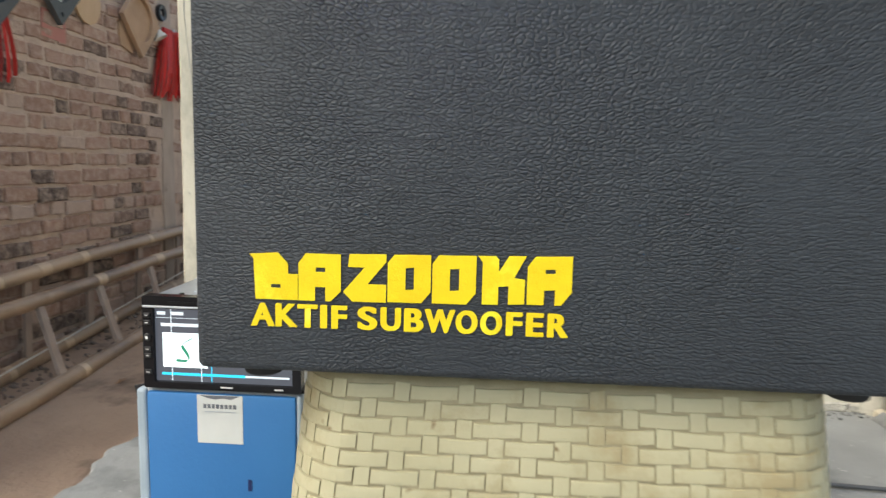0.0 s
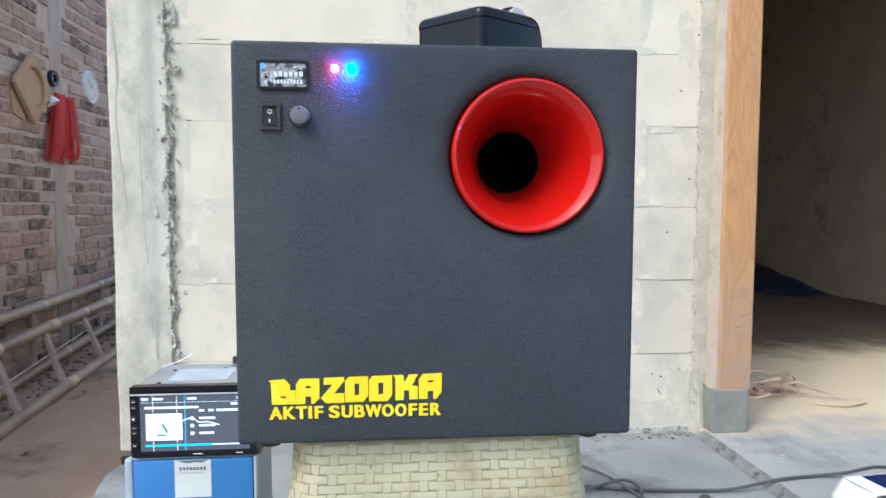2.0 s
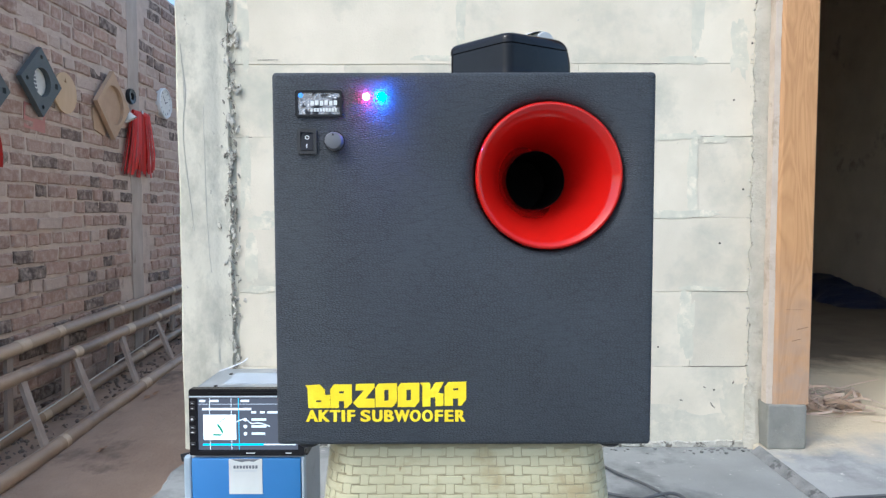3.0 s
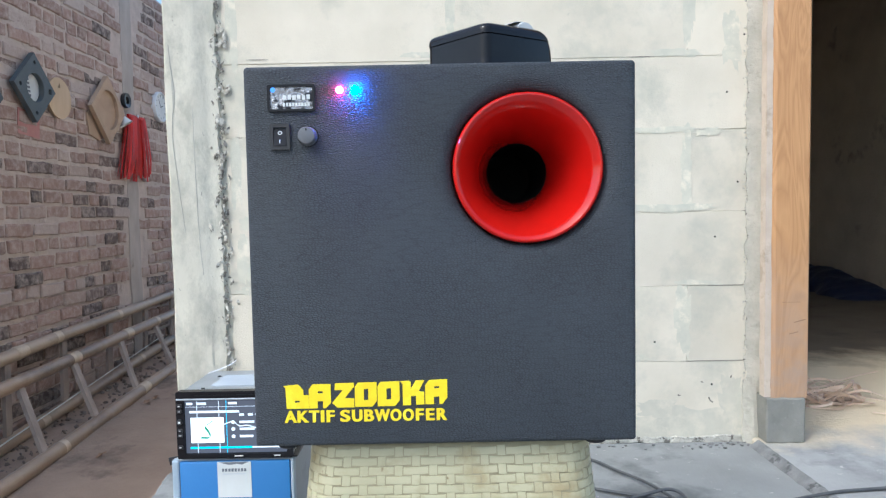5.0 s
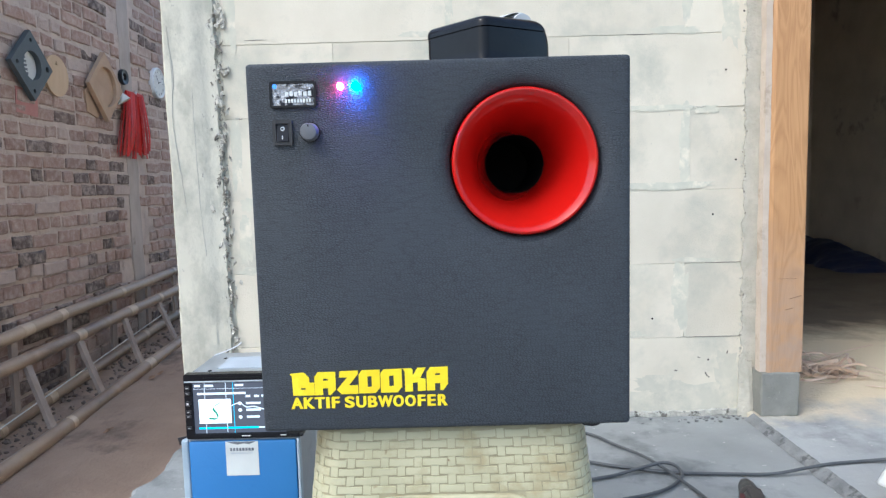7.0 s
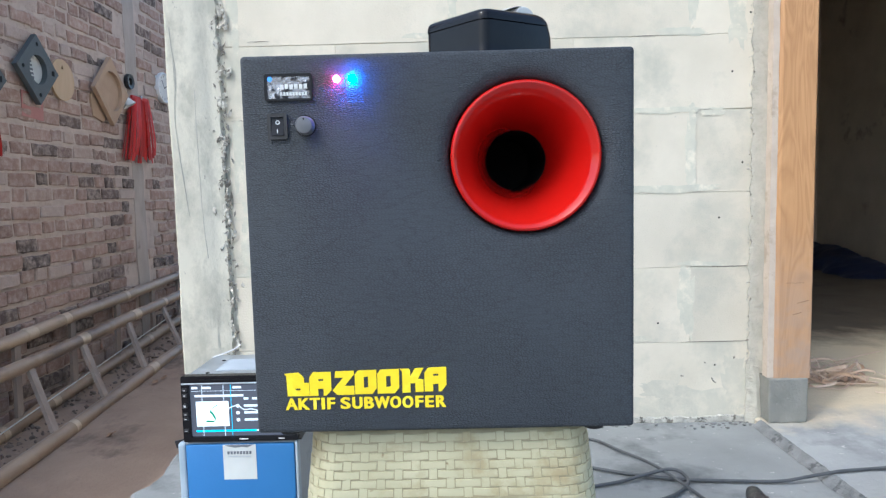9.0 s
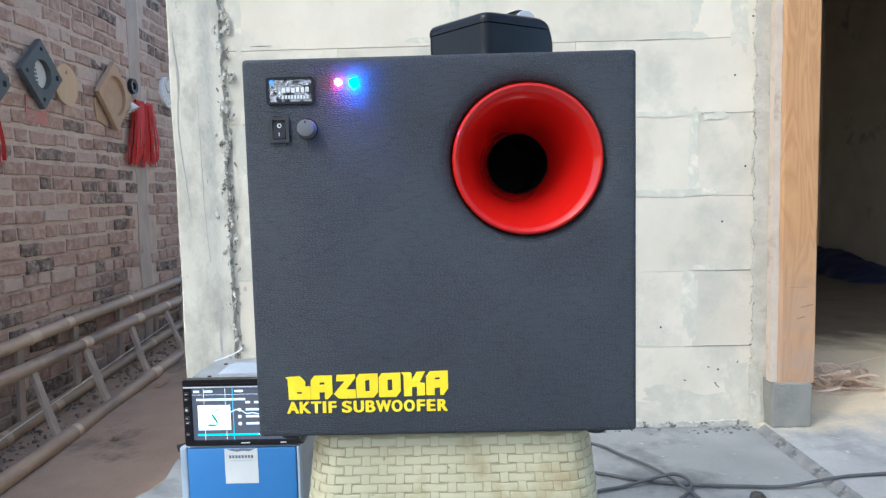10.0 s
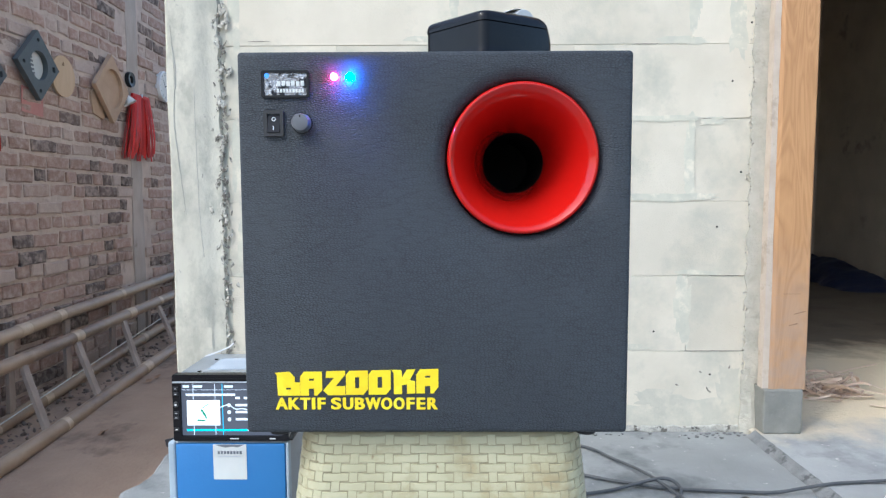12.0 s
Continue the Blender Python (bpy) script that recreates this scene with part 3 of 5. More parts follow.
# chips and darker patches low on the blocks
for pts in ([(0.743, 0.121), (0.746, 0.113), (0.753, 0.107)], [(0.722, 0.163), (0.728, 0.160)], [(0.66, 0.128), (0.668, 0.126)], [(0.80, 0.17), (0.803, 0.178)]):
    line = smooth_line([(x, WALL_Y - 0.0018, z) for x, z in pts], 4)
    part("chip", add_tube(bmesh.new(), line, [0.0008 + 0.0016 * (i % 3) / 2 for i in range(len(line))], 5), DARK_CREVICE, wall_front)
for i, (x, z, w, h) in enumerate([(0.34, 0.035, 0.30, 0.05), (0.53, 0.04, 0.26, 0.06), (0.72, 0.045, 0.24, 0.08), (0.80, 0.10, 0.07, 0.16), (0.62, 0.09, 0.12, 0.05), (0.42, 0.10, 0.16, 0.04)]):
    smear(x, z, w, h, 61 + i * 3.3, LOW_PATCH)

# nail holes in the blocks
for x, z in ((0.786, 0.915), (0.757, 0.544), (0.83, 1.06), (0.815, 0.685), (0.75, 0.155), (0.60, 0.27)):
    part("nail_hole", lathe([(0.0001, 0.0), (0.0027, 0.0)], 10), BLACK_TUBE, wall_front, at=(x, WALL_Y - 0.003, z))

# cement column at the corner, and the side wall of the house behind it
col = bmesh.new()
rings = []
NZ = 300
for j in range(NZ + 1):
    z = 2.35 * j / NZ
    rg = 0.0055 * noise.noise(Vector((1.3, z * 22, 0))) + 0.003 * noise.noise(Vector((2.3, z * 70, 0)))
    lf = 0.004 * noise.noise(Vector((7.3, z * 5, 0)))
    rings.append([(-0.655 + lf, WALL_Y - 0.006, z), (-0.649 + lf, WALL_Y - 0.013, z), (-0.60, WALL_Y - 0.014 + 0.0015 * noise.noise(Vector((3, z * 8, 0))), z),
                  (-0.558, WALL_Y - 0.0135 + 0.002 * noise.noise(Vector((5, z * 6, 0))), z), (-0.553, WALL_Y - 0.0105, z), (-0.536, WALL_Y - 0.0105, z), (-0.522 + rg, WALL_Y - 0.010, z),
                  (-0.516 + rg * 1.3, WALL_Y + 0.004, z), (-0.52, WALL_Y + 0.10, z), (-0.655, WALL_Y + 0.10, z)])
add_loft(col, rings, True, True)
bmesh.ops.recalc_face_normals(col, faces=col.faces)
structure(part("wall_column", col, CEMENT_POST, smooth=True), "pale cement-rendered corner column with cracks and trowel marks", "column")
gap = bmesh.new()
# every second lump is dark, standing in for shadow holes between the crumbs
dark_gap = bmesh.new()
for i in range(520):
    z = random.uniform(0.0, 1.5)
    dark = i % 2 == 0
    s = random.uniform(0.0015, 0.0046 if dark else 0.0078)
    x = -0.517 + 0.006 * noise.noise(Vector((0, z * 14, 5))) + random.gauss(0, 0.007 if dark else 0.011)
    bmesh.ops.create_icosphere(dark_gap if dark else gap, subdivisions=1, radius=s, matrix=Matrix.Translation((x, WALL_Y - 0.0085 + random.uniform(-0.003, 0.002), z)) @ pose(0, 0, 0, 0, random.uniform(-40, 40), 0) @ Matrix.Diagonal((0.8, 0.35, random.uniform(0.8, 2.6), 1)))
jitter(gap, 0.005, 130)
jitter(dark_gap, 0.005, 150)
tagged(part("dark_mortar_crumbs", dark_gap, DARK_CREVICE), "dark lumps painting the shadowed holes of the open seam", "mortar", kind="stuff")
tagged(part("rough_mortar_seam", gap, ROUGH_CEMENT), "crumbly open mortar seam between column and blocks", "mortar", kind="stuff")
for pts, r in (([(-0.641, 1.06), (-0.634, 0.93), (-0.638, 0.82), (-0.628, 0.70), (-0.615, 0.58)], 0.0014), ([(-0.585, 0.90), (-0.583, 0.72), (-0.580, 0.58), (-0.572, 0.47)], 0.0013), ([(-0.64, 1.02), (-0.631, 0.95), (-0.633, 0.90)], 0.0018)):
    bm = add_tube(bmesh.new(), [(x + 0.001 * noise.noise(Vector((x, z * 40, 0))), WALL_Y - 0.0137, z) for x, _, z in smooth_line([(p[0], 0, p[1]) for p in pts], 10)], r, 6)
    structure(part("trim_crack", bm, CRACK), "thin grey crack line in the cement column", "crack")

# out of view; its pale colour is there to throw light onto the bricks
side = part("wall_side", span(-0.655, -0.52, WALL_Y + 0.10, 5.2, -0.62, 2.35), BOUNCE_RENDER)
structure(side, "unseen side wall of the house, made pale to bounce light into the alley", "wall")
structure(part("wall_back", span(-0.52, ROOM_X + 0.14, 5.0, 5.15, 0.0, 2.35), ROOM_WALL), "dim unrendered back wall of the unfinished room", "wall")
structure(part("wall_east", span(ROOM_X, ROOM_X + 0.14, WALL_Y + 0.11, 5.0, 0.0, 2.35), ROOM_WALL), "unrendered end wall of the unfinished room", "wall")
structure(part("ceiling", span(-0.655, ROOM_X + 0.14, WALL_Y, 5.2, 2.35, 2.45), CEILING), "plain ceiling over the unfinished room", "ceiling")

# sandy render between blocks and door post
ren = bmesh.new()
rings = []
for j in range(241):
    z = 2.35 * j / 240
    rg = 0.005 * noise.noise(Vector((3.1, z * 30, 0))) + 0.003 * noise.noise(Vector((4.4, z * 90, 0)))
    rings.append([(0.838 + 1.6 * rg, WALL_Y + 0.05, z), (0.838 + 1.6 * rg, WALL_Y - 0.004, z), (0.845 + rg, WALL_Y - 0.0075, z), (0.858 + rg * 0.5, WALL_Y - 0.0085, z), (0.868, WALL_Y - 0.012, z), (0.874, WALL_Y - 0.016, z), (0.874, WALL_Y + 0.05, z)])
add_loft(ren, rings, True, True)
bmesh.ops.recalc_face_normals(ren, faces=ren.faces)
structure(part("trim_render", ren, SAND_RENDER, smooth=True), "rough sandy render strip beside the door post", "render")
crumbs = bmesh.new()
for i in range(800):
    s = random.uniform(0.0006, 0.0022)
    bmesh.ops.create_icosphere(crumbs, subdivisions=1, radius=s, matrix=Matrix.Translation((0.842 + random.gauss(0, 0.006), WALL_Y - 0.004, random.uniform(0.02, 1.5))) @ Matrix.Diagonal((1, 0.8, 1.5, 1)))
tagged(part("render_crumbs", jitter(crumbs, 0.002, 150), ROUGH_CEMENT), "sandy crumbs along the render edge", "mortar", kind="stuff")

scraps = bmesh.new()
for i in range(60):
    s = random.uniform(0.001, 0.0045)
    bmesh.ops.create_icosphere(scraps, subdivisions=1, radius=s, matrix=Matrix.Translation((random.gauss(0.77, 0.05) if i % 3 else random.uniform(0.3, 0.84), WALL_Y - 0.012 - abs(random.gauss(0, 0.018)), s * 0.4)) @ Matrix.Diagonal((1.4, 1, 0.6, 1)))
tagged(part("debris", jitter(scraps, 0.002, 130), STEP_EDGE), "dark mortar crumbs at the foot of the wall", "rubble", kind="stuff")

# door frame
frame_ob = structure(thing("door_frame", (0, 0, 0.018), "bare orange-brown timber door frame on cement plinths", "door frame"), "")


def post(x0, x1):
    bm = bmesh.new()
    prof = [(x0, 1.50), (x0, 1.383), (x0 + 0.004, 1.372), (x0 + 0.012, 1.368), (x1 - 0.004, 1.368), (x1, 1.372), (x1, 1.50)]
    rings = [[(x, y, z) for x, y in prof] for z in (0.116, 0.5, 1.0, 1.5, 2.12)]
    add_loft(bm, rings, True, True)
    bmesh.ops.recalc_face_normals(bm, faces=bm.faces)
    return bm


part("post", post(0.872, DOOR_L), TIMBER, frame_ob)
part("post", post(DOOR_R, DOOR_R + 0.102), TIMBER, frame_ob)
part("head", span(0.872, DOOR_R + 0.102, 1.368, 1.50, 2.12, 2.22, 0.004), TIMBER, frame_ob)
for x0 in (0.862, DOOR_R):
    pb = span(x0, x0 + 0.099, 1.364, 1.502, 0.0, 0.116, 0.004)
    bmesh.ops.subdivide_edges(pb, edges=pb.edges[:], cuts=4, use_grid_fill=True)
    part("plinth", jitter(pb, 0.0022, 45), GREY_CEMENT, frame_ob, "rough grey cement plinth")
kerb = span(0.831, 0.8615, 1.409, 1.45, -0.018, 0.135)
bmesh.ops.subdivide_edges(kerb, edges=kerb.edges[:], cuts=9, use_grid_fill=True)
for v in kerb.verts:            # the fillet thins out upwards and towards the blocks
    v.co.y += max(0.0, v.co.z - 0.03) * 0.10 + max(0.0, 0.852 - v.co.x) * 0.7
jitter(kerb, 0.003, 95)
jitter(kerb, 0.002, 40)
part("pad", kerb, SAND_RENDER, frame_ob, "cement fillet")
for x, z, l in ((0.945, 0.33, 0.03), (0.93, 0.30, 0.022)):
    part("scratch", cube((l, 0.0012, 0.002), (0, 0, 0), 0.0, turn=pose(0, 0, 0, 0, -14, 0)), DRY_LEAF, frame_ob, at=(x, 1.3678, z - 0.018))
# pale strip: the light on the post's left face, put into colour
putty = span(0.860, 0.8755, 1.3725, 1.40, 0.117, 2.0)
bmesh.ops.subdivide_edges(putty, edges=[e for e in putty.edges if abs(e.verts[0].co.z - e.verts[1].co.z) > 1.0], cuts=120)
part("putty", jitter(putty, 0.0022, 26, (1, 0.3, 0)), LIT_EDGE, frame_ob, "pale strip painting the brighter-lit left face of the post")
part("seam", cube((0.045, 0.0012, 0.0009)), DRY_LEAF, frame_ob, at=(0.924, 1.3678, 0.36))

# ---- the loudspeaker ----
BX0, BX1, BZ0, BZ1, BY0, BY1 = -0.1225, 0.2265, 0.411, 0.755, 0.298, 0.652
PX, PZ = 0.1300, 0.6612
sub = thing("subwoofer", (0.052, 0.475, BZ0), "black leatherette active subwoofer with red flared port", "subwoofer")


def local(x, y, z):
    return (x - 0.052, y - 0.475, z - BZ0)


bm = bmesh.new()
R = 0.0042
rings = []
for k in range(5):
    a = radians(90 * k / 4)
    off, dy = R * (1 - math.sin(a)), R * (1 - math.cos(a))
    rings.append([local(x, BY0 + dy, z) for x, z in round_rect(BX0 + off, BX1 - off, BZ0 + off, BZ1 - off, 0.0036 - off * 0.6, 5)])
rings += [[local(x, y, z) for x, z in round_rect(BX0, BX1, BZ0, BZ1, 0.0036, 5)] for y in (BY0 + 0.1, BY0 + 0.22, BY1 - 0.005)]
rings.append([local(x, BY1, z) for x, z in round_rect(BX0 + 0.004, BX1 - 0.004, BZ0 + 0.004, BZ1 - 0.004, 0.003, 5)])
outer = add_loft(bm, rings, False, True)[0]
NC = 96
hole = [(0.0815, 0.0), (0.0785, 0.0006), (0.0750, 0.0021), (0.0718, 0.0041), (0.0700, 0.0058), (0.0688, 0.0090), (0.0688, 0.03)]
hrings = add_loft(bm, [[local(PX + r * math.cos(2 * math.pi * i / NC), BY0 + d, PZ + r * math.sin(2 * math.pi * i / NC)) for i in range(NC)] for r, d in hole])
edges = []
for loop in (outer, hrings[0]):
    for i in range(len(loop)):
        e = bm.edges.get((loop[i], loop[(i + 1) % len(loop)]))
        edges.append(e)
bmesh.ops.triangle_fill(bm, use_beauty=True, use_dissolve=False, edges=edges)
bmesh.ops.recalc_face_normals(bm, faces=bm.faces)
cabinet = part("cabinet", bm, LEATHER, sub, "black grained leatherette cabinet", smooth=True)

prof = [(0.0680, 0.014), (0.0676, 0.003), (0.0673, 0.0008), (0.0666, -0.0008), (0.0655, -0.0017), (0.0643, -0.0017), (0.0632, -0.0008)]
for k in range(1, 25):
    t = 1 - (1 - k / 24) ** 1.5
    prof.append((0.0632 - 0.0322 * t, -0.0008 + 0.098 * (0.33 * t + 0.67 * t ** 2.8)))
port = part("port", lathe(prof, 96), RED_GLOSS, sub, "glossy red flared bass port", smooth=True, at=local(PX, BY0, PZ))
part("tube", lathe([(0.0312, 0.0965), (0.0308, 0.0975), (0.0305, 0.11), (0.0305, 0.24), (0.0001, 0.2405)], 64), BLACK_TUBE, port, "black port tube", smooth=True)

# display window
disp = part("display", add_prism(bmesh.new(), round_rect(-0.0212, 0.0212, -0.0118, 0.0118, 0.002), -0.0022, 0.002, [round_rect(-0.0190, 0.0190, -0.0098, 0.0098, 0.001)]), BLACK_GLOSS, sub, "black framed display window", at=local(-0.0795, BY0, 0.7265))
# pale and dark blotches in the colour imitate mirrored surroundings
pane = part("pane", cube((0.038, 0.0012, 0.0196), (0, 0.0, 0)), MIRROR_BLOTCH, disp, "shiny display pane with reflections painted as pale and dark blotches")
for i in range(6):
    part("bar", cube((0.0030, 0.0004, 0.0042), (-0.006 + 0.0042 * i, -0.0009, 0.0004 + 0.0004 * (i % 2))), STICKER, disp)
for i in range(9):
    part("bar", cube((0.0019, 0.0004, 0.0032), (-0.0065 + 0.0027 * i, -0.0009, -0.0056)), STICKER, disp)
part("lamp", lathe([(0.0001, -0.0012), (0.0018, -0.0011), (0.0022, -0.0006)], 16), glow("display_blue", (0.08, 0.3, 1.0), 0.9), disp, "small blue indicator", at=(-0.0165, 0, 0.0075))

# rocker switch
sw = part("switch", add_prism(bmesh.new(), round_rect(-0.0088, 0.0088, -0.0114, 0.0114, 0.0012), -0.0024, 0.002, [round_rect(-0.0058, 0.0058, -0.0083, 0.0083, 0.0006)]), BLACK_PLASTIC, sub, "black rocker switch", at=local(-0.0905, BY0, 0.6925))
rk = bmesh.new()
add_loft(rk, [[(-0.0056, 0.002, -0.0081), (0.0056, 0.002, -0.0081), (0.0056, 0.002, 0.0081), (-0.0056, 0.002, 0.0081)], [(-0.0054, -0.0034, -0.0079), (0.0054, -0.0034, -0.0079), (0.0054, 0.0002, 0.0079), (-0.0054, 0.0002, 0.0079)]], False, True)
bmesh.ops.recalc_face_normals(rk, faces=rk.faces)
rocker = part("rocker", rk, BLACK_GLOSS, sw)
tilt = Matrix.Rotation(math.atan2(0.0036, 0.0158), 4, "X")
part("mark", lathe([(0.0019, -0.0003), (0.0019, 0.0), (0.0012, 0.0), (0.0012, -0.0003), (0.0019, -0.0003)], 20), WHITE_MARK, sw, "white round mark", at=(0, -0.0010, 0.0036))
part("mark", cube((0.0007, 0.0006, 0.0034)), WHITE_MARK, sw, "white stroke mark", at=(0, -0.0028, -0.0042))

knob = part("knob", lathe([(0.0088, 0.001), (0.0088, -0.0012), (0.0080, -0.0014), (0.0078, -0.0085), (0.0070, -0.0098), (0.0040, -0.0104), (0.0001, -0.0105)], 40), GREY_KNOB, sub, "round dark grey volume knob", smooth=True, at=local(-0.0655, BY0, 0.6925))
part("ring", lathe([(0.0093, 0.001), (0.0093, -0.0013), (0.0080, -0.0013)], 40), BLACK_GLOSS, knob)
part("pointer", cube((0.0011, 0.0005, 0.0018), (0, -0.0104, 0.0052)), BLACK_TUBE, knob)

for x, m, what in ((-0.0365, LED_RED, "lit pinkish red indicator lamp"), (-0.0228, LED_BLUE, "lit bright blue indicator lamp")):
    led = part("indicator", lathe([(0.0030, 0.0005), (0.0030, -0.0032), (0.0027, -0.0046), (0.0016, -0.0060), (0.0001, -0.0065)], 24), m, sub, what, smooth=True, at=local(x, BY0, 0.7325))

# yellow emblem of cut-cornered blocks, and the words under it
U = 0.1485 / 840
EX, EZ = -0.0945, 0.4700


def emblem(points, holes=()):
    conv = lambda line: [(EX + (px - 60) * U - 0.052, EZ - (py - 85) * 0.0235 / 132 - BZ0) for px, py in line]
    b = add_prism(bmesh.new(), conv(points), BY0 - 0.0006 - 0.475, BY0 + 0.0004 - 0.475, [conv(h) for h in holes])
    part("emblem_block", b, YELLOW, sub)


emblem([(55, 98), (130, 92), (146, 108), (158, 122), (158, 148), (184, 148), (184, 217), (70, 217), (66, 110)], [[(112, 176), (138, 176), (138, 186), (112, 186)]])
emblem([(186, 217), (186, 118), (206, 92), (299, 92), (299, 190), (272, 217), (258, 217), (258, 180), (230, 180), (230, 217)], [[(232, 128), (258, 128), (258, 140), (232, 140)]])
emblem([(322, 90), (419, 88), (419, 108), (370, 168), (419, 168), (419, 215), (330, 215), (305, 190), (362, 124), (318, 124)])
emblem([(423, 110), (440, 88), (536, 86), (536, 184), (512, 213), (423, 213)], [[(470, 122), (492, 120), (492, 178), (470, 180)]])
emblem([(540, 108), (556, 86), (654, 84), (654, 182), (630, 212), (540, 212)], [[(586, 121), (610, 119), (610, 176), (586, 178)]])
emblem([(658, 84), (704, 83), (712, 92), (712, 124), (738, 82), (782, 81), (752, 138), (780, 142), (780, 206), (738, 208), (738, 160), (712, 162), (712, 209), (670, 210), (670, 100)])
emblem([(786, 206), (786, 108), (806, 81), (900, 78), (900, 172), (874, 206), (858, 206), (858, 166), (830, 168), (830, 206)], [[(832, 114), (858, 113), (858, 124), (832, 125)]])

def letter_mesh(ch):
    """One heavy capital of the built-in font, scaled to a unit box."""
    font = bpy.data.curves.new("letter", "FONT")
    font.body, font.size, font.extrude, font.offset = ch, 1.0, 0.0, 0.018
    tmp = new("letter", font)
    bpy.context.view_layer.update()
    me = bpy.data.meshes.new_from_object(tmp.evaluated_get(bpy.context.evaluated_depsgraph_get()))
    bpy.data.objects.remove(tmp)
    xs, ys = [v.co.x for v in me.vertices], [v.co.y for v in me.vertices]
    for v in me.vertices:
        v.co = ((v.co.x - min(xs)) / (max(xs) - min(xs)), 0.0, (v.co.y - min(ys)) / (max(ys) - min(ys)))
    return me


bold = bmesh.new()
WORDS = (("A", 0, 44), ("K", 45, 86), ("T", 85, 122), ("I", 126, 139), ("F", 146, 175), ("S", 193, 229), ("U", 234, 271), ("B", 276, 311),
         ("W", 312, 367), ("O", 367, 406), ("O", 410, 449), ("F", 455, 484), ("E", 490, 521), ("R", 527, 564))
for ch, left, right in WORDS:
    base = letter_mesh(ch)
    for k in range(4):      # heavy strokes: the same letter laid over itself, a hair apart
        layer = base.copy()
        for v in layer.vertices:
            wide = (right - left) * 0.1487 / 564 - 0.0011
            v.co = local(-0.0952 + left * 0.1487 / 564 + 0.00036 * k + wide * v.co.x, BY0 - 0.0005 - 0.00003 * k, 0.4335 + 0.0003 * (k % 2) + 0.0109 * v.co.z)
        bold.from_mesh(layer)
        bpy.data.meshes.remove(layer)
    bpy.data.meshes.remove(base)
part("lettering", bold, YELLOW, sub, "yellow printed words on the cabinet front")

for x in (-0.098, 0.194):
    for y in (0.325, 0.62):
        part("rubber_foot", lathe([(0.0001, 0.0), (0.0105, 0.0), (0.0112, 0.0015), (0.0098, 0.0085), (0.0085, 0.0095), (0.0001, 0.0095)], 24), RUBBER, sub, "black rubber foot", smooth=True,
             at=Matrix.Translation(local(x, y, BZ0 + 0.001)) @ Matrix.Rotation(radians(-90), 4, "X"))

# ---- plastic stool under it ----
SC = (0.0555, 0.452)
TOP, HALF_TOP, HALF_LOW, CORNER = 0.4105, 0.1345, 0.178, 0.034
stool = thing("stool", (SC[0], SC[1], 0.0), "cream plastic stool moulded like woven wicker, stained", "stool")


def half_at(z):
    return HALF_LOW + (HALF_TOP - HALF_LOW) * (z / TOP)


def rim(z, s, out=0.0):
    """A point at length s along the rounded square of the stool at height z; s=0 is the middle of the front."""
    h = half_at(z)
    flat, arc = 2 * (h - CORNER), math.pi * CORNER / 2
    side = flat + arc
    s = s + flat / 2
    k = math.floor(s / side)
    s -= k * side
    if s < flat:
        x, y, nx, ny = -h + CORNER + s, -h, 0.0, -1.0
    else:
        a = (s - flat) / CORNER
        x, y, nx, ny = h - CORNER + CORNER * math.sin(a), -h + CORNER - CORNER * math.cos(a), math.sin(a), -math.cos(a)
    x, y = x + out * nx, y + out * ny
    for _ in range(int(k) % 4):
        x, y = -y, x
    return x, y, z


def side_length(z):
    return 2 * (half_at(z) - CORNER) + math.pi * CORNER / 2


def arch_half(z):
    """Half the width of the leg opening at a height."""
    top, r = 0.333, 0.03
    if z >= top:
        return 0.0
    w = 0.080 + 0.02 * (top - z) / top
    d = top - z
    return w if d > r else w - r + math.sqrt(max(0.0, r * r - (r - d) ** 2))


shell = bmesh.new()
zs = [0.0, 0.06, 0.12, 0.18, 0.24, 0.28, 0.30, 0.306, 0.312, 0.318, 0.323, 0.327, 0.330, 0.332, 0.333, 0.34, 0.37, 0.40, TOP - 0.004]
cols = 20
for q in range(4):
    rows = []
    for z in zs:
        sl = side_length(z)
        a = arch_half(z) / sl if z < 0.333 else (0.05 / sl)
        us = [-0.5 + (0.5 - a) * i / cols for i in range(cols + 1)] + [a + (0.5 - a) * i / cols for i in range(cols + 1)]
        rows.append([shell.verts.new(rim(z, (u + q) * sl)) for u in us])
    for j in range(len(zs) - 1):
        for i in range(2 * cols + 1):
            if i == cols and zs[j] < 0.332:
                continue
            shell.faces.new((rows[j][i], rows[j][i + 1], rows[j + 1][i + 1], rows[j + 1][i]))
bmesh.ops.remove_doubles(shell, verts=shell.verts, dist=0.0004)
bmesh.ops.recalc_face_normals(shell, faces=shell.faces)
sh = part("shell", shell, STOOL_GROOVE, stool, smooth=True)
sol = sh.modifiers.new("thickness", "SOLIDIFY")
sol.thickness, sol.offset = 0.0035, -1
tp = bmesh.new()
add_loft(tp, [[(x, y, z) for x, y in round_rect(-h, h, -h, h, max(0.004, CORNER - (HALF_TOP - h)), 6)] for h, z in ((HALF_TOP + 0.0008, TOP - 0.012), (HALF_TOP, TOP - 0.005), (HALF_TOP - 0.003, TOP - 0.0012), (HALF_TOP - 0.008, TOP))], False, True)
bmesh.ops.recalc_face_normals(tp, faces=tp.faces)
part("top", tp, STOOL, stool, "cream plastic seat top", smooth=True)
border = bmesh.new()
line = [(-0.084, 0.29), (-0.081, 0.318), (-0.070, 0.330), (-0.055, 0.336), (0.055, 0.336), (0.070, 0.330), (0.081, 0.318), (0.084, 0.29)]
pts = smooth_line([rim(z, s, 0.001) for s, z in line], 5)
add_tube(border, pts, 0.0034, 8)
part("arch_rim", border, STOOL, stool, smooth=True)

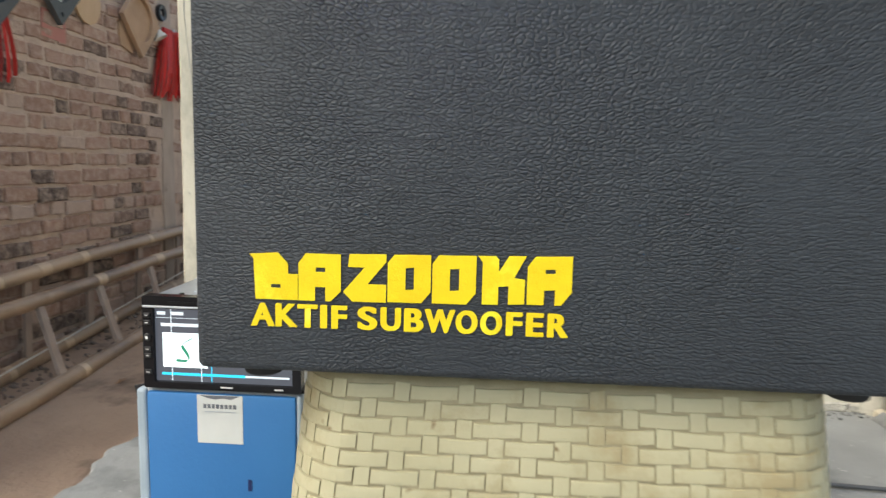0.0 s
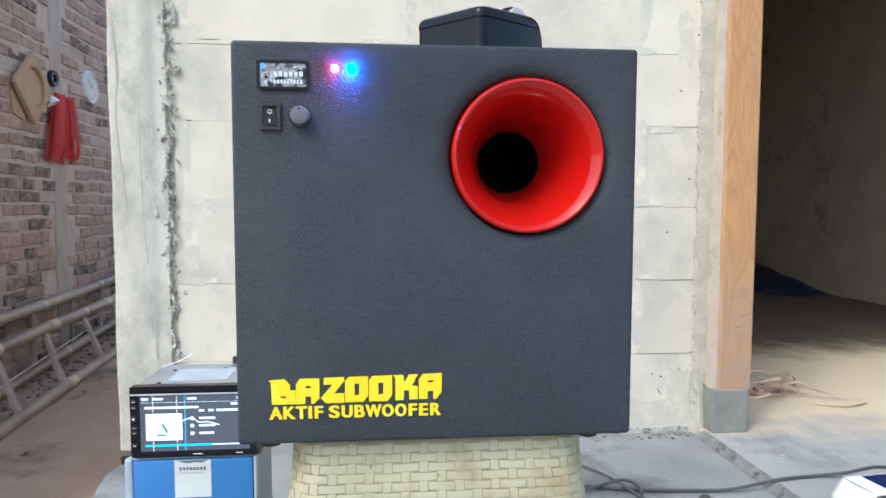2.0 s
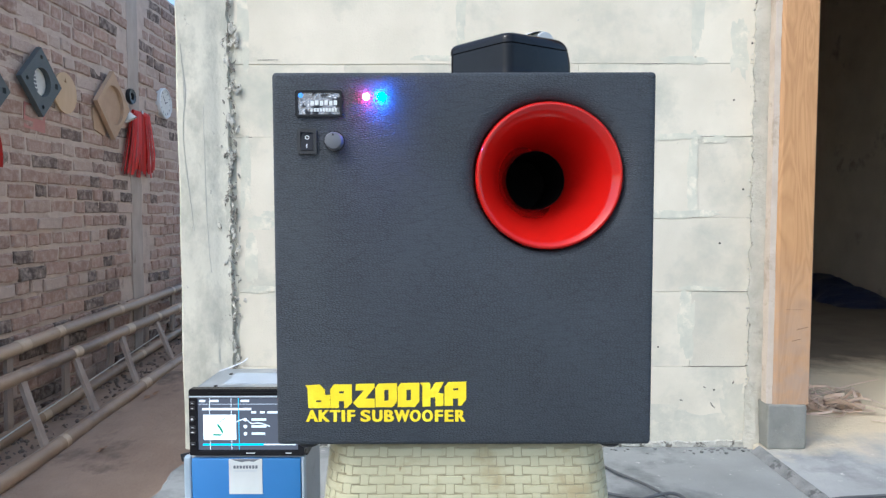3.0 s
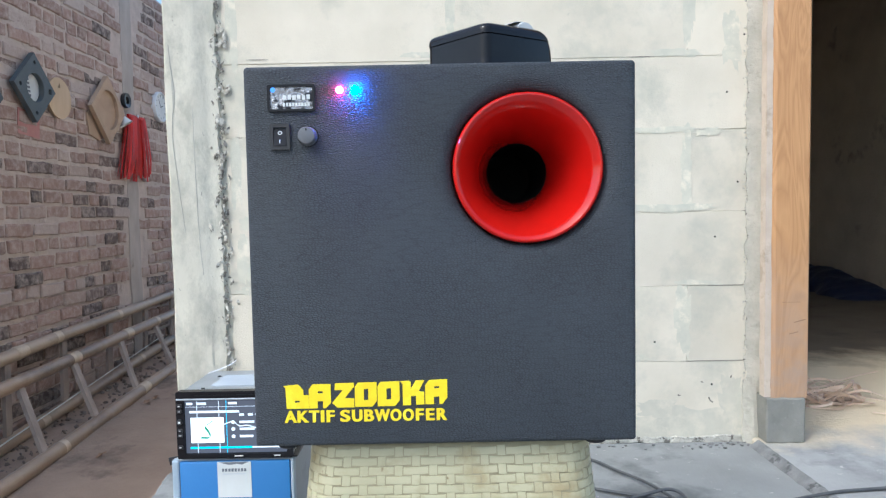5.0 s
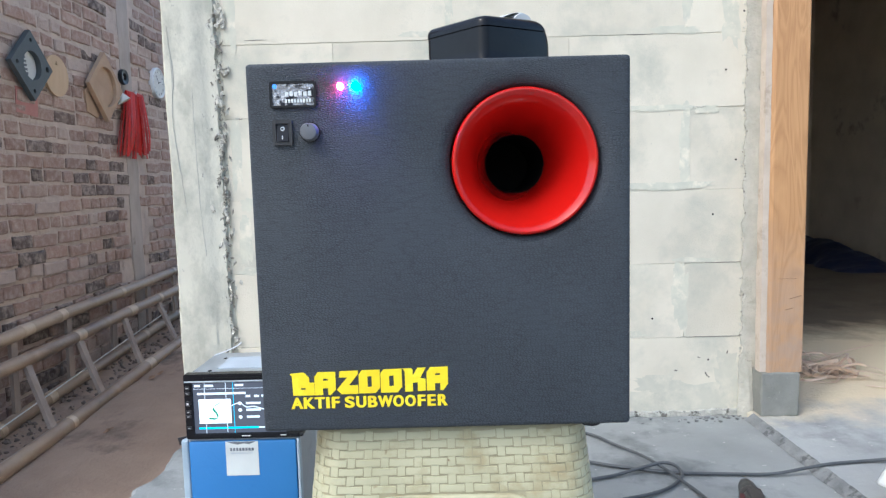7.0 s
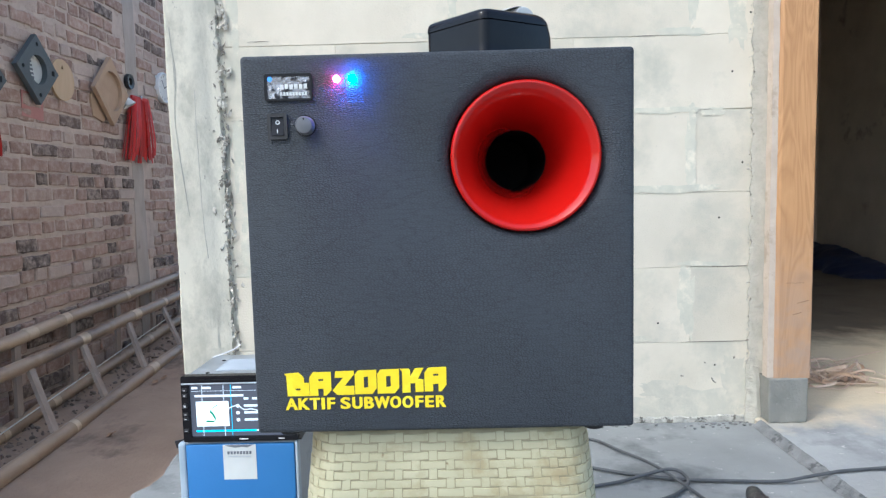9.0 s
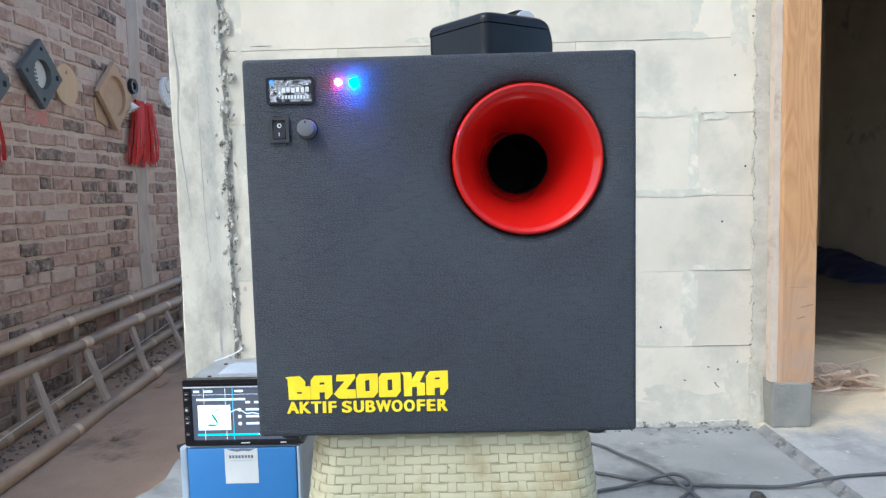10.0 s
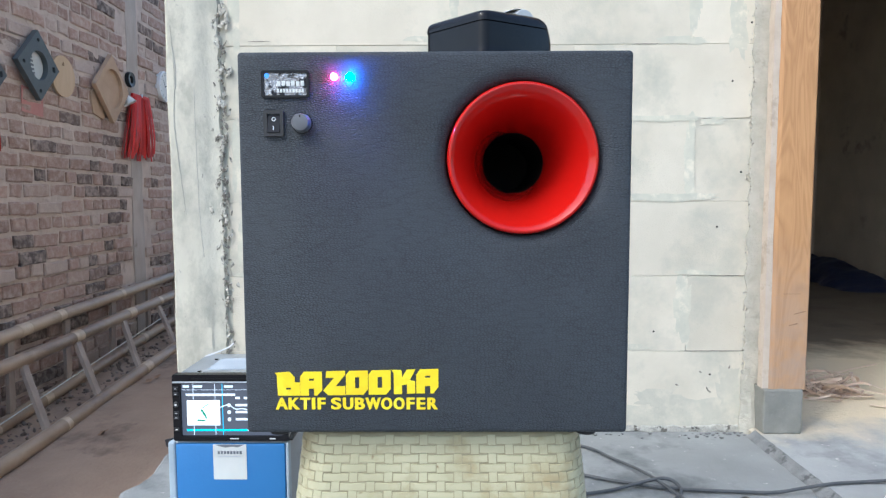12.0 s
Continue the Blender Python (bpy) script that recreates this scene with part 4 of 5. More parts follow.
COUNT, ROW = 32, 0.0087      # pads round the stool, height of a row
rest = bmesh.new()
row, z = 0, TOP - 0.0125
while z > 0.02:
    sl = side_length(z)
    pitch = 4 * sl / COUNT
    for c in range(COUNT):
        for kind, frac, hh, lift, shift in (("wicker_pad", 0.715, 0.00362, 0.0010, 0.0), ("wicker_strap", 0.225, 0.00500, 0.0006, 0.5)):
            s = (c + (0.5 if row % 2 else 0.0) + shift) * pitch
            rel = (s + sl / 2) % sl - sl / 2
            side_no = math.floor((s + sl / 2) / sl) % 4
            if side_no == 2:
                continue
            lo, hi = rel - frac * pitch / 2, rel + frac * pitch / 2
            if z < 0.340:           # trim the pads that meet the leg opening
                a = arch_half(z - 0.007) + 0.0035
                if rel < 0:
                    hi = min(hi, -a)
                else:
                    lo = max(lo, a)
                if hi - lo < 0.005:
                    continue
            mid, ln = (lo + hi) / 2 + s - rel, hi - lo
            b = bmesh.new()
            rr = []
            wob = random.uniform(-0.0002, 0.0002)
            steps = 6 if kind == "wicker_pad" else 3
            for k in range(steps + 1):
                u = -0.5 + k / steps
                end = k in (0, steps)
                up = lift * (1.0 - (0.9 if kind == "wicker_pad" else 0.2) * u * u)
                h2 = hh * (0.985 if end else 1.0)
                f, zz = (mid + u * ln) / sl, z + wob * u * 4 - (0.0003 if kind == "wicker_pad" else 0.0) * math.cos(3 * u)
                rr.append([rim(q, f * side_length(q), o) for q, o in ((zz - h2, -0.0004), (zz - h2 * 0.90, up * 0.85), (zz - h2 * 0.4, up), (zz + h2 * 0.4, up), (zz + h2 * 0.90, up * 0.85), (zz + h2, -0.0004))])
            add_loft(b, rr, True, True, closed=False)
            bmesh.ops.recalc_face_normals(b, faces=b.faces)
            if side_no == 0 and z > 0.25:
                part(kind, b, STOOL, stool)
            else:
                tmpm = bpy.data.meshes.new("wicker")
                b.to_mesh(tmpm)
                b.free()
                rest.from_mesh(tmpm)
                bpy.data.meshes.remove(tmpm)
    z -= ROW
    row += 1
tagged(part("wicker_rest", rest, STOOL, stool), kind="stuff")

# ---- blue cabinet with the car stereo on it ----
blue = thing("power_supply", (-0.267, 0.735, 0.0), "blue-fronted grey metal cabinet on the terrace floor", "cabinet")
part("body", span(-0.090, 0.090, -0.060, 0.065, 0.0, 0.261, 0.004), GREY_PANEL, blue, "grey side panels")
part("edge_strip", span(0.0855, 0.0905, -0.0645, -0.05, 0.0, 0.2605, 0.002), PALE_EDGE, blue, "pale blue-grey corner strip")
part("front_panel", span(-0.0795, 0.0850, -0.066, -0.058, 0.004, 0.259, 0.003), BLUE, blue, "blue painted front panel", smooth=True)
part("edge_strip", span(-0.092, -0.0805, -0.064, -0.05, 0.0, 0.2605, 0.003), PALE_EDGE, blue, "pale blue-grey corner strip")
lab = part("sticker", cube((0.050, 0.0006, 0.054)), STICKER, blue, "silver-grey paper sticker with dark print", at=(0.0023, -0.0664, 0.2315))
for i in range(8):
    part("bar", cube((0.0033, 0.0003, 0.0046), (-0.0165 + 0.0047 * i, -0.0004, 0.0145)), GREY_PRINT, lab)
part("bar", cube((0.034, 0.0003, 0.0012), (0, -0.0004, 0.0085)), STEEL, lab)
dk = bmesh.new()
add_prism(dk, [(-0.022, 0.0265), (0.022, 0.0268), (0.012, 0.0225), (0.004, 0.0238), (-0.006, 0.0222), (-0.016, 0.0245)], -0.0006, -0.0002)
part("tear", dk, GREY_PRINT, lab, "torn dark edge of the sticker")
part("scratch", jitter(cube((0.004, 0.0006, 0.013), (0, 0, 0)), 0.001, 300), CARD_BLUE, blue, "dark chipped spot", at=(0.034, -0.0664, 0.158))
part("shelf", span(0.0, 0.095, -0.058, 0.062, 0.261, 0.2635, 0.0008), BLACK_PLASTIC, blue, "black top plate")

hu = thing("car_stereo", (-0.262, 0.74, 0.2635), "double-height car stereo with lit touchscreen, standing on the cabinet", "car stereo")
W, H = 0.172, 0.101
part("chassis", span(-0.083, 0.083, -0.058, 0.072, 0.001, H - 0.003, 0.002), STEEL, hu, "bare galvanised steel chassis")
face = part("fascia", add_prism(bmesh.new(), round_rect(-W / 2, W / 2, 0.0, H, 0.003), -0.071, -0.058, [round_rect(-0.0745, 0.0765, 0.007, H - 0.0135, 0.001)]), BLACK_GLOSS, hu, "black glossy fascia")
part("slot", cube((0.125, 0.001, 0.0026), (0.005, -0.0713, H - 0.0065)), BLACK_TUBE, face, "disc slot")
part("lip", span(-W / 2 + 0.001, W / 2 - 0.001, -0.073, -0.066, H - 0.0125, H - 0.0102, 0.0006), STEEL, face, "thin bright lip")
for i, z in enumerate((0.080, 0.072, 0.056, 0.043, 0.036, 0.018)):
    if i == 2:
        part("button", lathe([(0.0042, -0.070), (0.0042, -0.0728), (0.0034, -0.0736), (0.0001, -0.0738)], 20), BLACK_PLASTIC, face, smooth=True, at=(-0.0805, 0, z))
        part("mark", cube((0.003, 0.0004, 0.003), (-0.0805, -0.074, z)), WHITE_MARK, face)
    else:
        part("button", cube((0.0075, 0.003, 0.0052), (-0.0805, -0.0715, z), 0.0008), BLACK_PLASTIC, face)
        part("mark", cube((0.0032, 0.0004, 0.0009), (-0.0805, -0.0732, z)), WHITE_MARK, face)
part("mark", cube((0.013, 0.0004, 0.0016), (0.005, -0.0712, 0.0036)), WHITE_MARK, face)
part("mark", cube((0.009, 0.0004, 0.0014), (0.062, -0.0712, 0.0036)), WHITE_MARK, face)
scr = part("screen", cube((0.151, 0.001, 0.0805), (0.001, -0.0655, 0.0472)), SCREEN_DARK, hu, "lit touchscreen with a music player page")


def on_screen(x0, x1, z0, z1, m, lift=0.0):
    part("screen_bar", span(x0, x1, -0.0664 - lift, -0.0661 - lift, z0, z1), m, scr)


on_screen(-0.0665, -0.0175, 0.0225, 0.0605, SCREEN_PALE)
on_screen(-0.068, 0.024, 0.0135, 0.0165, SCREEN_CYAN)
on_screen(0.024, 0.072, 0.0140, 0.0160, SCREEN_TEXT)
on_screen(-0.0135, -0.0127, 0.0075, 0.087, SCREEN_CYAN, 0.0001)
on_screen(-0.0735, 0.0755, 0.0765, 0.0769, SCREEN_TEXT)
for x in (-0.057, -0.0245):
    on_screen(x, x + 0.0007, 0.0075, 0.087, SCREEN_TEXT, 0.0002)
for x0, x1, z in ((-0.072, -0.063, 0.080), (-0.056, -0.043, 0.080), (-0.010, 0.003, 0.080), (-0.068, 0.006, 0.0675), (0.006, 0.013, 0.0625), (0.019, 0.026, 0.0625), (0.030, 0.066, 0.0625), (0.006, 0.028, 0.0515),
                  (0.006, 0.028, 0.0410), (0.006, 0.026, 0.0300), (0.058, 0.070, 0.080), (0.050, 0.060, 0.0715)):
    on_screen(x0, x1, z, z + 0.0034, SCREEN_TEXT)
for z in (0.0515, 0.0410, 0.0300):
    part("screen_bar", lathe([(0.0001, -0.0665), (0.0028, -0.0665), (0.0028, -0.0662)], 16), SCREEN_TEXT, scr, at=(-0.0035, 0, z + 0.0016))
swirl = smooth_line([(-0.033, -0.0667, 0.0555), (-0.039, -0.0667, 0.052), (-0.045, -0.0667, 0.047), (-0.041, -0.0667, 0.040), (-0.038, -0.0667, 0.034), (-0.040, -0.0667, 0.030), (-0.052, -0.0667, 0.0305)], 6)
part("screen_bar", add_strip(bmesh.new(), swirl, 0.0035, 0.0003, Vector((0.6, 0, 0.8))), SCREEN_GREEN, scr, "green squiggle picture")
wave = smooth_line([(-0.018, -0.0668, 0.0495), (-0.004, -0.0668, 0.054), (0.006, -0.0668, 0.0475), (0.018, -0.0668, 0.048), (0.034, -0.0668, 0.043)], 6)
part("screen_bar", add_strip(bmesh.new(), wave, 0.0016, 0.0003, Vector((0, 0, 1))), SCREEN_TEXT, scr)
part("label", cube((0.085, 0.07, 0.0005), (-0.005, 0.005, H - 0.0027)), LID_LABEL, hu, "pale paper label on the lid")
for x, y in ((-0.055, -0.043), (-0.055, 0.032), (0.02, 0.04)):
    part("screw", lathe([(0.0030, 0.0), (0.0030, -0.001), (0.0001, -0.0012)], 14), BLACK_TUBE, hu, at=Matrix.Translation((x, y, H - 0.003)) @ Matrix.Rotation(radians(-90), 4, "X"))
part("bracket", span(-0.109, -0.083, -0.050, -0.048, 0.001, 0.013, 0.0006), BLACK_PLASTIC, hu, "black mounting ear", at=pose(0, 0, 0.004, 0, -12, 0))
part("connector", span(0.024, 0.038, 0.068, 0.078, H - 0.004, H + 0.008, 0.001), BLACK_PLASTIC, hu, "black rear connector")
wire = smooth_line([(-0.080, 0.05, H - 0.002), (-0.060, 0.06, H + 0.004), (-0.045, 0.065, H + 0.010), (-0.038, 0.068, H + 0.016)], 6)
part("wire", add_tube(bmesh.new(), wire, 0.0012, 6), WHITE_MARK, hu, "thin white wire")

# ---- receipt printer on top ----
prn = thing("receipt_printer", (0.0985, 0.366, 0.755), "small black receipt printer with a white paper roll", "printer", turn=43)
PA, PB, PH = 0.114, 0.089, 0.0545


def printer_ring(z, grow):
    """The printer's outline at a height, with rounded corners; the far end leans in towards the top."""
    end = PA if z < 0.010 else PA - 0.004
    if z > 0.028:
        end -= 0.026 * (1 - math.sqrt(max(0.0, 1 - ((z - 0.028) / (PH - 0.0275)) ** 2)))
    return [(x, y, z + 0.075 * x * z / PH) for x, y in round_rect(-grow, end + grow, -grow, PB + grow, 0.0095, 6)]


bm = bmesh.new()
add_loft(bm, [printer_ring(z, g) for z, g in ((0.0, -0.001), (0.002, 0.0), (0.0098, 0.0), (0.0102, -0.0002), (0.022, -0.0002), (0.030, -0.0002), (0.036, -0.0002), (0.041, -0.0002), (0.0436, -0.0002))], True, True)
bmesh.ops.recalc_face_normals(bm, faces=bm.faces)
part("casing", bm, BLACK_GLOSS, prn, "black plastic casing", smooth=True)
bm = bmesh.new()
add_loft(bm, [printer_ring(z, g) for z, g in ((0.0442, -0.0002), (0.0446, 0.0003), (0.048, 0.0003), (0.051, -0.0002), (0.0532, -0.0014), (PH, -0.0035))], True, True)
bmesh.ops.recalc_face_normals(bm, faces=bm.faces)
part("lid", bm, BLACK_GLOSS, prn, "black lid with rounded edges", smooth=True)
part("seam", cube((PA - 0.014, PB - 0.010, 0.0012), (PA / 2 - 0.006, PB / 2, 0.0)), BLACK_TUBE, prn, at=pose(0, 0, 0.0440, 0, -3.4, 0))
part("paper_roll", lathe([(0.0001, 0.010), (0.0190, 0.010), (0.0195, 0.0105), (0.0195, 0.0665), (0.0190, 0.067), (0.0001, 0.067)], 40), PAPER, prn, "white paper roll", smooth=True, at=(0.074, 0, 0.0490))
part("paper_tail", add_strip(bmesh.new(), smooth_line([(0.072, 0.0385, 0.0684), (0.060, 0.0385, 0.0668), (0.048, 0.0385, 0.0625), (0.036, 0.0385, 0.0575)], 5), 0.055, 0.0004, Vector((0, 1, 0))), PAPER, prn, "free end of the paper")

# ---- on the floor to the side ----
def cable(points, r, label):
    pts = smooth_line(points, 10)
    ob = part("cable", add_tube(bmesh.new(), pts, r, 8), CABLE, smooth=True)
    return tagged(ob, label, "cable", "cables on the terrace floor")


cable([(0.20, 1.36, 0.006), (0.30, 1.345, 0.006), (0.40, 1.31, 0.006), (0.45, 1.23, 0.008), (0.49, 1.15, 0.014), (0.515, 1.08, 0.016), (0.54, 1.03, 0.008), (0.56, 0.95, 0.006), (0.575, 0.80, 0.006), (0.52, 0.6, 0.006)], 0.0036, "grey-black rubber cable lying across the concrete")
cable([(0.20, 1.24, 0.006), (0.30, 1.17, 0.006), (0.37, 1.14, 0.006), (0.42, 1.115, 0.006), (0.48, 1.09, 0.007), (0.55, 1.073, 0.006), (0.65, 1.062, 0.006), (0.74, 1.055, 0.007), (0.81, 1.058, 0.016), (0.87, 1.062, 0.023), (0.95, 1.072, 0.023), (1.01, 1.055, 0.035), (1.030, 0.985, 0.075), (1.035, 0.90, 0.092), (1.05, 0.82, 0.075), (1.06, 0.76, 0.03), (1.05, 0.55, 0.024)], 0.0036, "grey cable lying over the slab step")
cable([(0.20, 1.00, 0.006), (0.35, 1.05, 0.006), (0.41, 1.07, 0.006), (0.47, 1.088, 0.013), (0.52, 1.095, 0.02), (0.545, 1.085, 0.016), (0.548, 1.055, 0.008), (0.51, 1.01, 0.006), (0.46, 0.98, 0.006), (0.40, 0.96, 0.006), (0.30, 0.93, 0.006), (0.2, 0.95, 0.006)], 0.0038, "black cable curled into a loop on the concrete")

drill = thing("cordless_drill", (0.640, 0.965, 0.0), "dark charcoal cordless drill lying on its side", "power drill", turn=0)
AX = Matrix.Translation((0.0, 0.0, 0.033)) @ pose(0, 0, 0, 0, 0, -14) @ Matrix.Rotation(math.pi, 4, "Z") @ Matrix.Diagonal((0.86, 0.86, 0.9, 1))
part("bit", lathe([(0.0001, -0.012), (0.0022, -0.010), (0.0030, 0.0), (0.0030, 0.008)], 10), STEEL, drill, "steel driver bit", at=AX)
part("chuck", lathe([(0.0042, 0.004), (0.0110, 0.006), (0.0150, 0.014), (0.0185, 0.030), (0.0195, 0.046), (0.0205, 0.048), (0.0205, 0.066), (0.0001, 0.067)], 28), BLACK_PLASTIC, drill, "black keyless chuck", smooth=True, at=AX)
part("clutch", lathe([(0.0001, 0.066), (0.0235, 0.068), (0.0255, 0.075), (0.0255, 0.092), (0.0245, 0.096), (0.0001, 0.096)], 28), DRILL_GREY, drill, "ribbed clutch collar", smooth=True, at=AX)
part("housing", lathe([(0.0001, 0.094), (0.0250, 0.096), (0.0285, 0.105), (0.0290, 0.16), (0.0270, 0.178), (0.0180, 0.185), (0.0001, 0.186)], 28), DRILL_GREY, drill, "charcoal motor housing", smooth=True, at=AX)
part("side_cover", cube((0.030, 0.055, 0.010), (0.0, 0.128, 0.027), 0.003), DRILL_GREY, drill, "charcoal side cover", at=AX)
part("side_panel", cube((0.010, 0.050, 0.030), (0.024, 0.130, 0.006), 0.003), DRILL_RED, drill, "dull maroon housing panel", at=AX)
part("grip_panel", cube((0.060, 0.018, 0.006), (-0.075, 0.160, 0.017), 0.002), DRILL_RED, drill, "dull maroon grip inlay", at=AX)
part("badge", cube((0.012, 0.022, 0.002), (-0.006, 0.106, 0.0275), 0.0006), STEEL, drill, "bright badge", at=AX @ pose(0, 0, 0, 0, -12, 0))
grip = bmesh.new()
rings = []
for k in range(9):
    t = k / 8
    c = Vector((-0.020 - 0.140 * t, 0.150 + 0.018 * t + 0.006 * math.sin(t * 3.1), 0.0))
    w, h = 0.022 + 0.006 * abs(t - 0.5), 0.018
    rings.append([(c.x, c.y + w * math.cos(a), c.z + h * math.sin(a)) for a in [2 * math.pi * i / 14 for i in range(14)]])
add_loft(grip, rings, True, True)
bmesh.ops.recalc_face_normals(grip, faces=grip.faces)
part("grip", grip, DRILL_GREY, drill, "rubbered pistol grip", smooth=True, at=AX)
part("battery", cube((0.034, 0.060, 0.046), (-0.172, 0.172, -0.006), 0.006), BLACK_PLASTIC, drill, "black battery pack", at=AX)
part("trigger", cube((0.020, 0.012, 0.016), (-0.045, 0.128, 0.0), 0.004), DRILL_RED, drill, "trigger", at=AX)

carton = thing("lamp_carton", (0.957, 0.862, 0.018), "torn-open white and navy lamp carton lying on the slab", "carton", turn=6)
carton.matrix_basis = carton.matrix_basis @ Matrix.Diagonal((1.06, 1.04, 1.18, 1))
part("top_panel", cube((0.132, 0.078, 0.0012), (0, 0, 0.066)), CARD_WHITE, carton)
part("top_print", cube((0.094, 0.070, 0.0004), (0.015, 0.001, 0.0669)), CARD_BLUE, carton, "navy printed panel")
for i in range(4):
    part("bar", cube((0.018, 0.004, 0.0003), (0.012 + 0.006 * (i % 2), -0.020 + 0.013 * i, 0.06725)), WHITE_MARK, carton)
part("front_panel", cube((0.100, 0.0012, 0.064), (0.016, -0.0396, 0.033)), CARD_BLUE, carton, "navy printed side")
part("back_panel", cube((0.132, 0.0012, 0.064), (0, 0.0396, 0.033)), CARD_WHITE, carton)
part("base_panel", cube((0.132, 0.078, 0.0012), (0, 0, 0.0008)), CARD_RAW, carton)
part("end_panel", cube((0.0012, 0.078, 0.064), (0.0654, 0, 0.033)), CARD_WHITE, carton)
flap = bmesh.new()
nn = 8
rows = [[flap.verts.new((-0.066 - 0.026 * (j / nn) - 0.004 * math.sin(3 * i / nn), -0.039 + 0.078 * i / nn, 0.066 - 0.026 * (j / nn) ** 1.4 + 0.004 * math.sin(5 * i / nn) * j / nn)) for i in range(nn + 1)] for j in range(nn + 1)]
for j in range(nn):
    for i in range(nn):
        flap.faces.new((rows[j][i], rows[j][i + 1], rows[j + 1][i + 1], rows[j + 1][i]))
fl = part("flap", flap, CARD_WHITE, carton, "bent white end flap", smooth=True)
fl.modifiers.new("thickness", "SOLIDIFY").thickness = 0.0012
curl = bmesh.new()
rows = [[curl.verts.new((-0.036 + 0.062 * i / nn + 0.008 * j / nn, -0.0405 - 0.022 * math.sin(1.5 * j / nn), 0.067 - 0.030 * (j / nn) ** 1.3 * (1 - 0.5 * i / nn))) for i in range(nn + 1)] for j in range(nn + 1)]
for j in range(nn):
    for i in range(nn):
        curl.faces.new((rows[j][i], rows[j][i + 1], rows[j + 1][i + 1], rows[j + 1][i]))
cu = part("flap", curl, CARD_WHITE, carton, "curled torn side flap", smooth=True)
cu.modifiers.new("thickness", "SOLIDIFY").thickness = 0.0012
part("print_patch", cube((0.016, 0.0004, 0.016), (0.026, -0.0404, 0.018)), CARD_RED, carton)
part("print_patch", cube((0.020, 0.0004, 0.016), (0.046, -0.0404, 0.018)), CARD_WHITE, carton)
figure = bmesh.new()
for i, ch in enumerate("18"):
    base = letter_mesh(ch)
    for v in base.vertices:
        wide = 0.0042 if ch == "1" else 0.0075
        v.co = (0.009 - 0.011 * v.co.z, -0.0404, 0.006 + 0.0065 * i + wide * v.co.x)
    figure.from_mesh(base)
    bpy.data.meshes.remove(base)
part("figure", figure, WHITE_MARK, carton, "white printed number, standing on its side")
part("print_patch", cube((0.014, 0.0004, 0.016), (0.058, -0.0406, 0.018)), STEEL, carton)

# white plug block behind the stool
plug = thing("socket_block", (0.185, 1.02, 0.0), "white plastic socket block on the floor behind the stool", "socket block", turn=8)
part("body", cube((0.085, 0.055, 0.035), (0, 0, 0.0175), 0.004), CARD_WHITE, plug)
part("screw", lathe([(0.0001, -0.0012), (0.006, -0.001), (0.0065, 0.0)], 16), STEEL, plug, at=Matrix.Translation((-0.01, 0, 0.0352)) @ Matrix.Rotation(radians(-90), 4, "X"))
for x in (0.02, 0.03):
    part("hole", lathe([(0.0001, 0.0), (0.003, 0.0)], 12), BLACK_TUBE, plug, at=Matrix.Translation((x, 0.0, 0.0355)) @ Matrix.Rotation(radians(-90), 4, "X"))
cable([(0.20, 1.02, 0.038), (0.22, 0.97, 0.05), (0.24, 0.90, 0.02), (0.26, 0.80, 0.006), (0.22, 0.70, 0.006)], 0.004, "black cable leading from the socket block")

# heap of flat straps inside the doorway
heap = thing("strap_heap", (1.25, 1.68, 0.021), "tangled heap of tan plastic strapping on the room floor", "strapping")
rs = random.Random(5)
for i in range(34):
    cx, cy = rs.gauss(-0.045, 0.03), rs.gauss(0.02, 0.03)
    ra, rb, ph = rs.uniform(0.035, 0.085), rs.uniform(0.025, 0.055), rs.uniform(0, 6.28)
    arc = rs.uniform(2.5, 6.5)
    lift = rs.uniform(0.002, 0.075)
    pts = []
    for k in range(16):
        a = ph + arc * k / 15
        pts.append((cx + ra * math.cos(a) + 0.01 * math.sin(3 * a + i), cy + rb * math.sin(a), 0.003 + lift * (0.5 + 0.5 * math.sin(a * 1.3 + i))))
    part("strap", add_strip(bmesh.new(), pts, rs.uniform(0.004, 0.009), 0.0008, Vector((rs.uniform(-0.3, 0.3), rs.uniform(-0.5, 0.5), 1.0)) if i % 2 else None), COPPER_STRAP, heap)
for pts in ([(-0.1, 0.02, 0.01), (0.02, -0.03, 0.03), (0.14, -0.07, 0.012), (0.21, -0.10, 0.006), (0.12, -0.14, 0.004), (0.02, -0.10, 0.004)], [(-0.06, 0.06, 0.03), (0.05, 0.07, 0.06), (0.13, 0.05, 0.085)], [(-0.1, 0.08, 0.02), (0.0, 0.10, 0.05), (0.08, 0.08, 0.03), (0.16, 0.0, 0.006)]):
    part("strap", add_strip(bmesh.new(), smooth_line(pts, 6), 0.008, 0.0009), COPPER_STRAP, heap)

# dark tarpaulin along the end wall
tb = bmesh.new()
NX, NY = 60, 14
rows = []
for j in range(NY + 1):
    v = j / NY
    row = []
    for i in range(NX + 1):
        u = i / NX
        env = math.sin(math.pi * min(1, u * 1.02)) ** 0.5 * (1.0 - 0.62 * u)
        h = env * 0.24 * math.sin(math.pi * v) ** 0.7
        n = noise.noise(Vector((u * 9, v * 3, 0.7)))
        row.append(tb.verts.new((2.55 + 0.40 * v + 0.05 * n * (1 - v), 4.96 - 1.2 * u, 0.02 + max(0.0, 0.85 * h * (1 + 0.25 * n) + 0.012 * noise.noise(Vector((u * 30, v * 8, 3)))))))
    rows.append(row)
for j in range(NY):
    for i in range(NX):
        tb.faces.new((rows[j][i], rows[j][i + 1], rows[j + 1][i + 1], rows[j + 1][i]))
tarp = part("tarpaulin", tb, TARP, smooth=True)
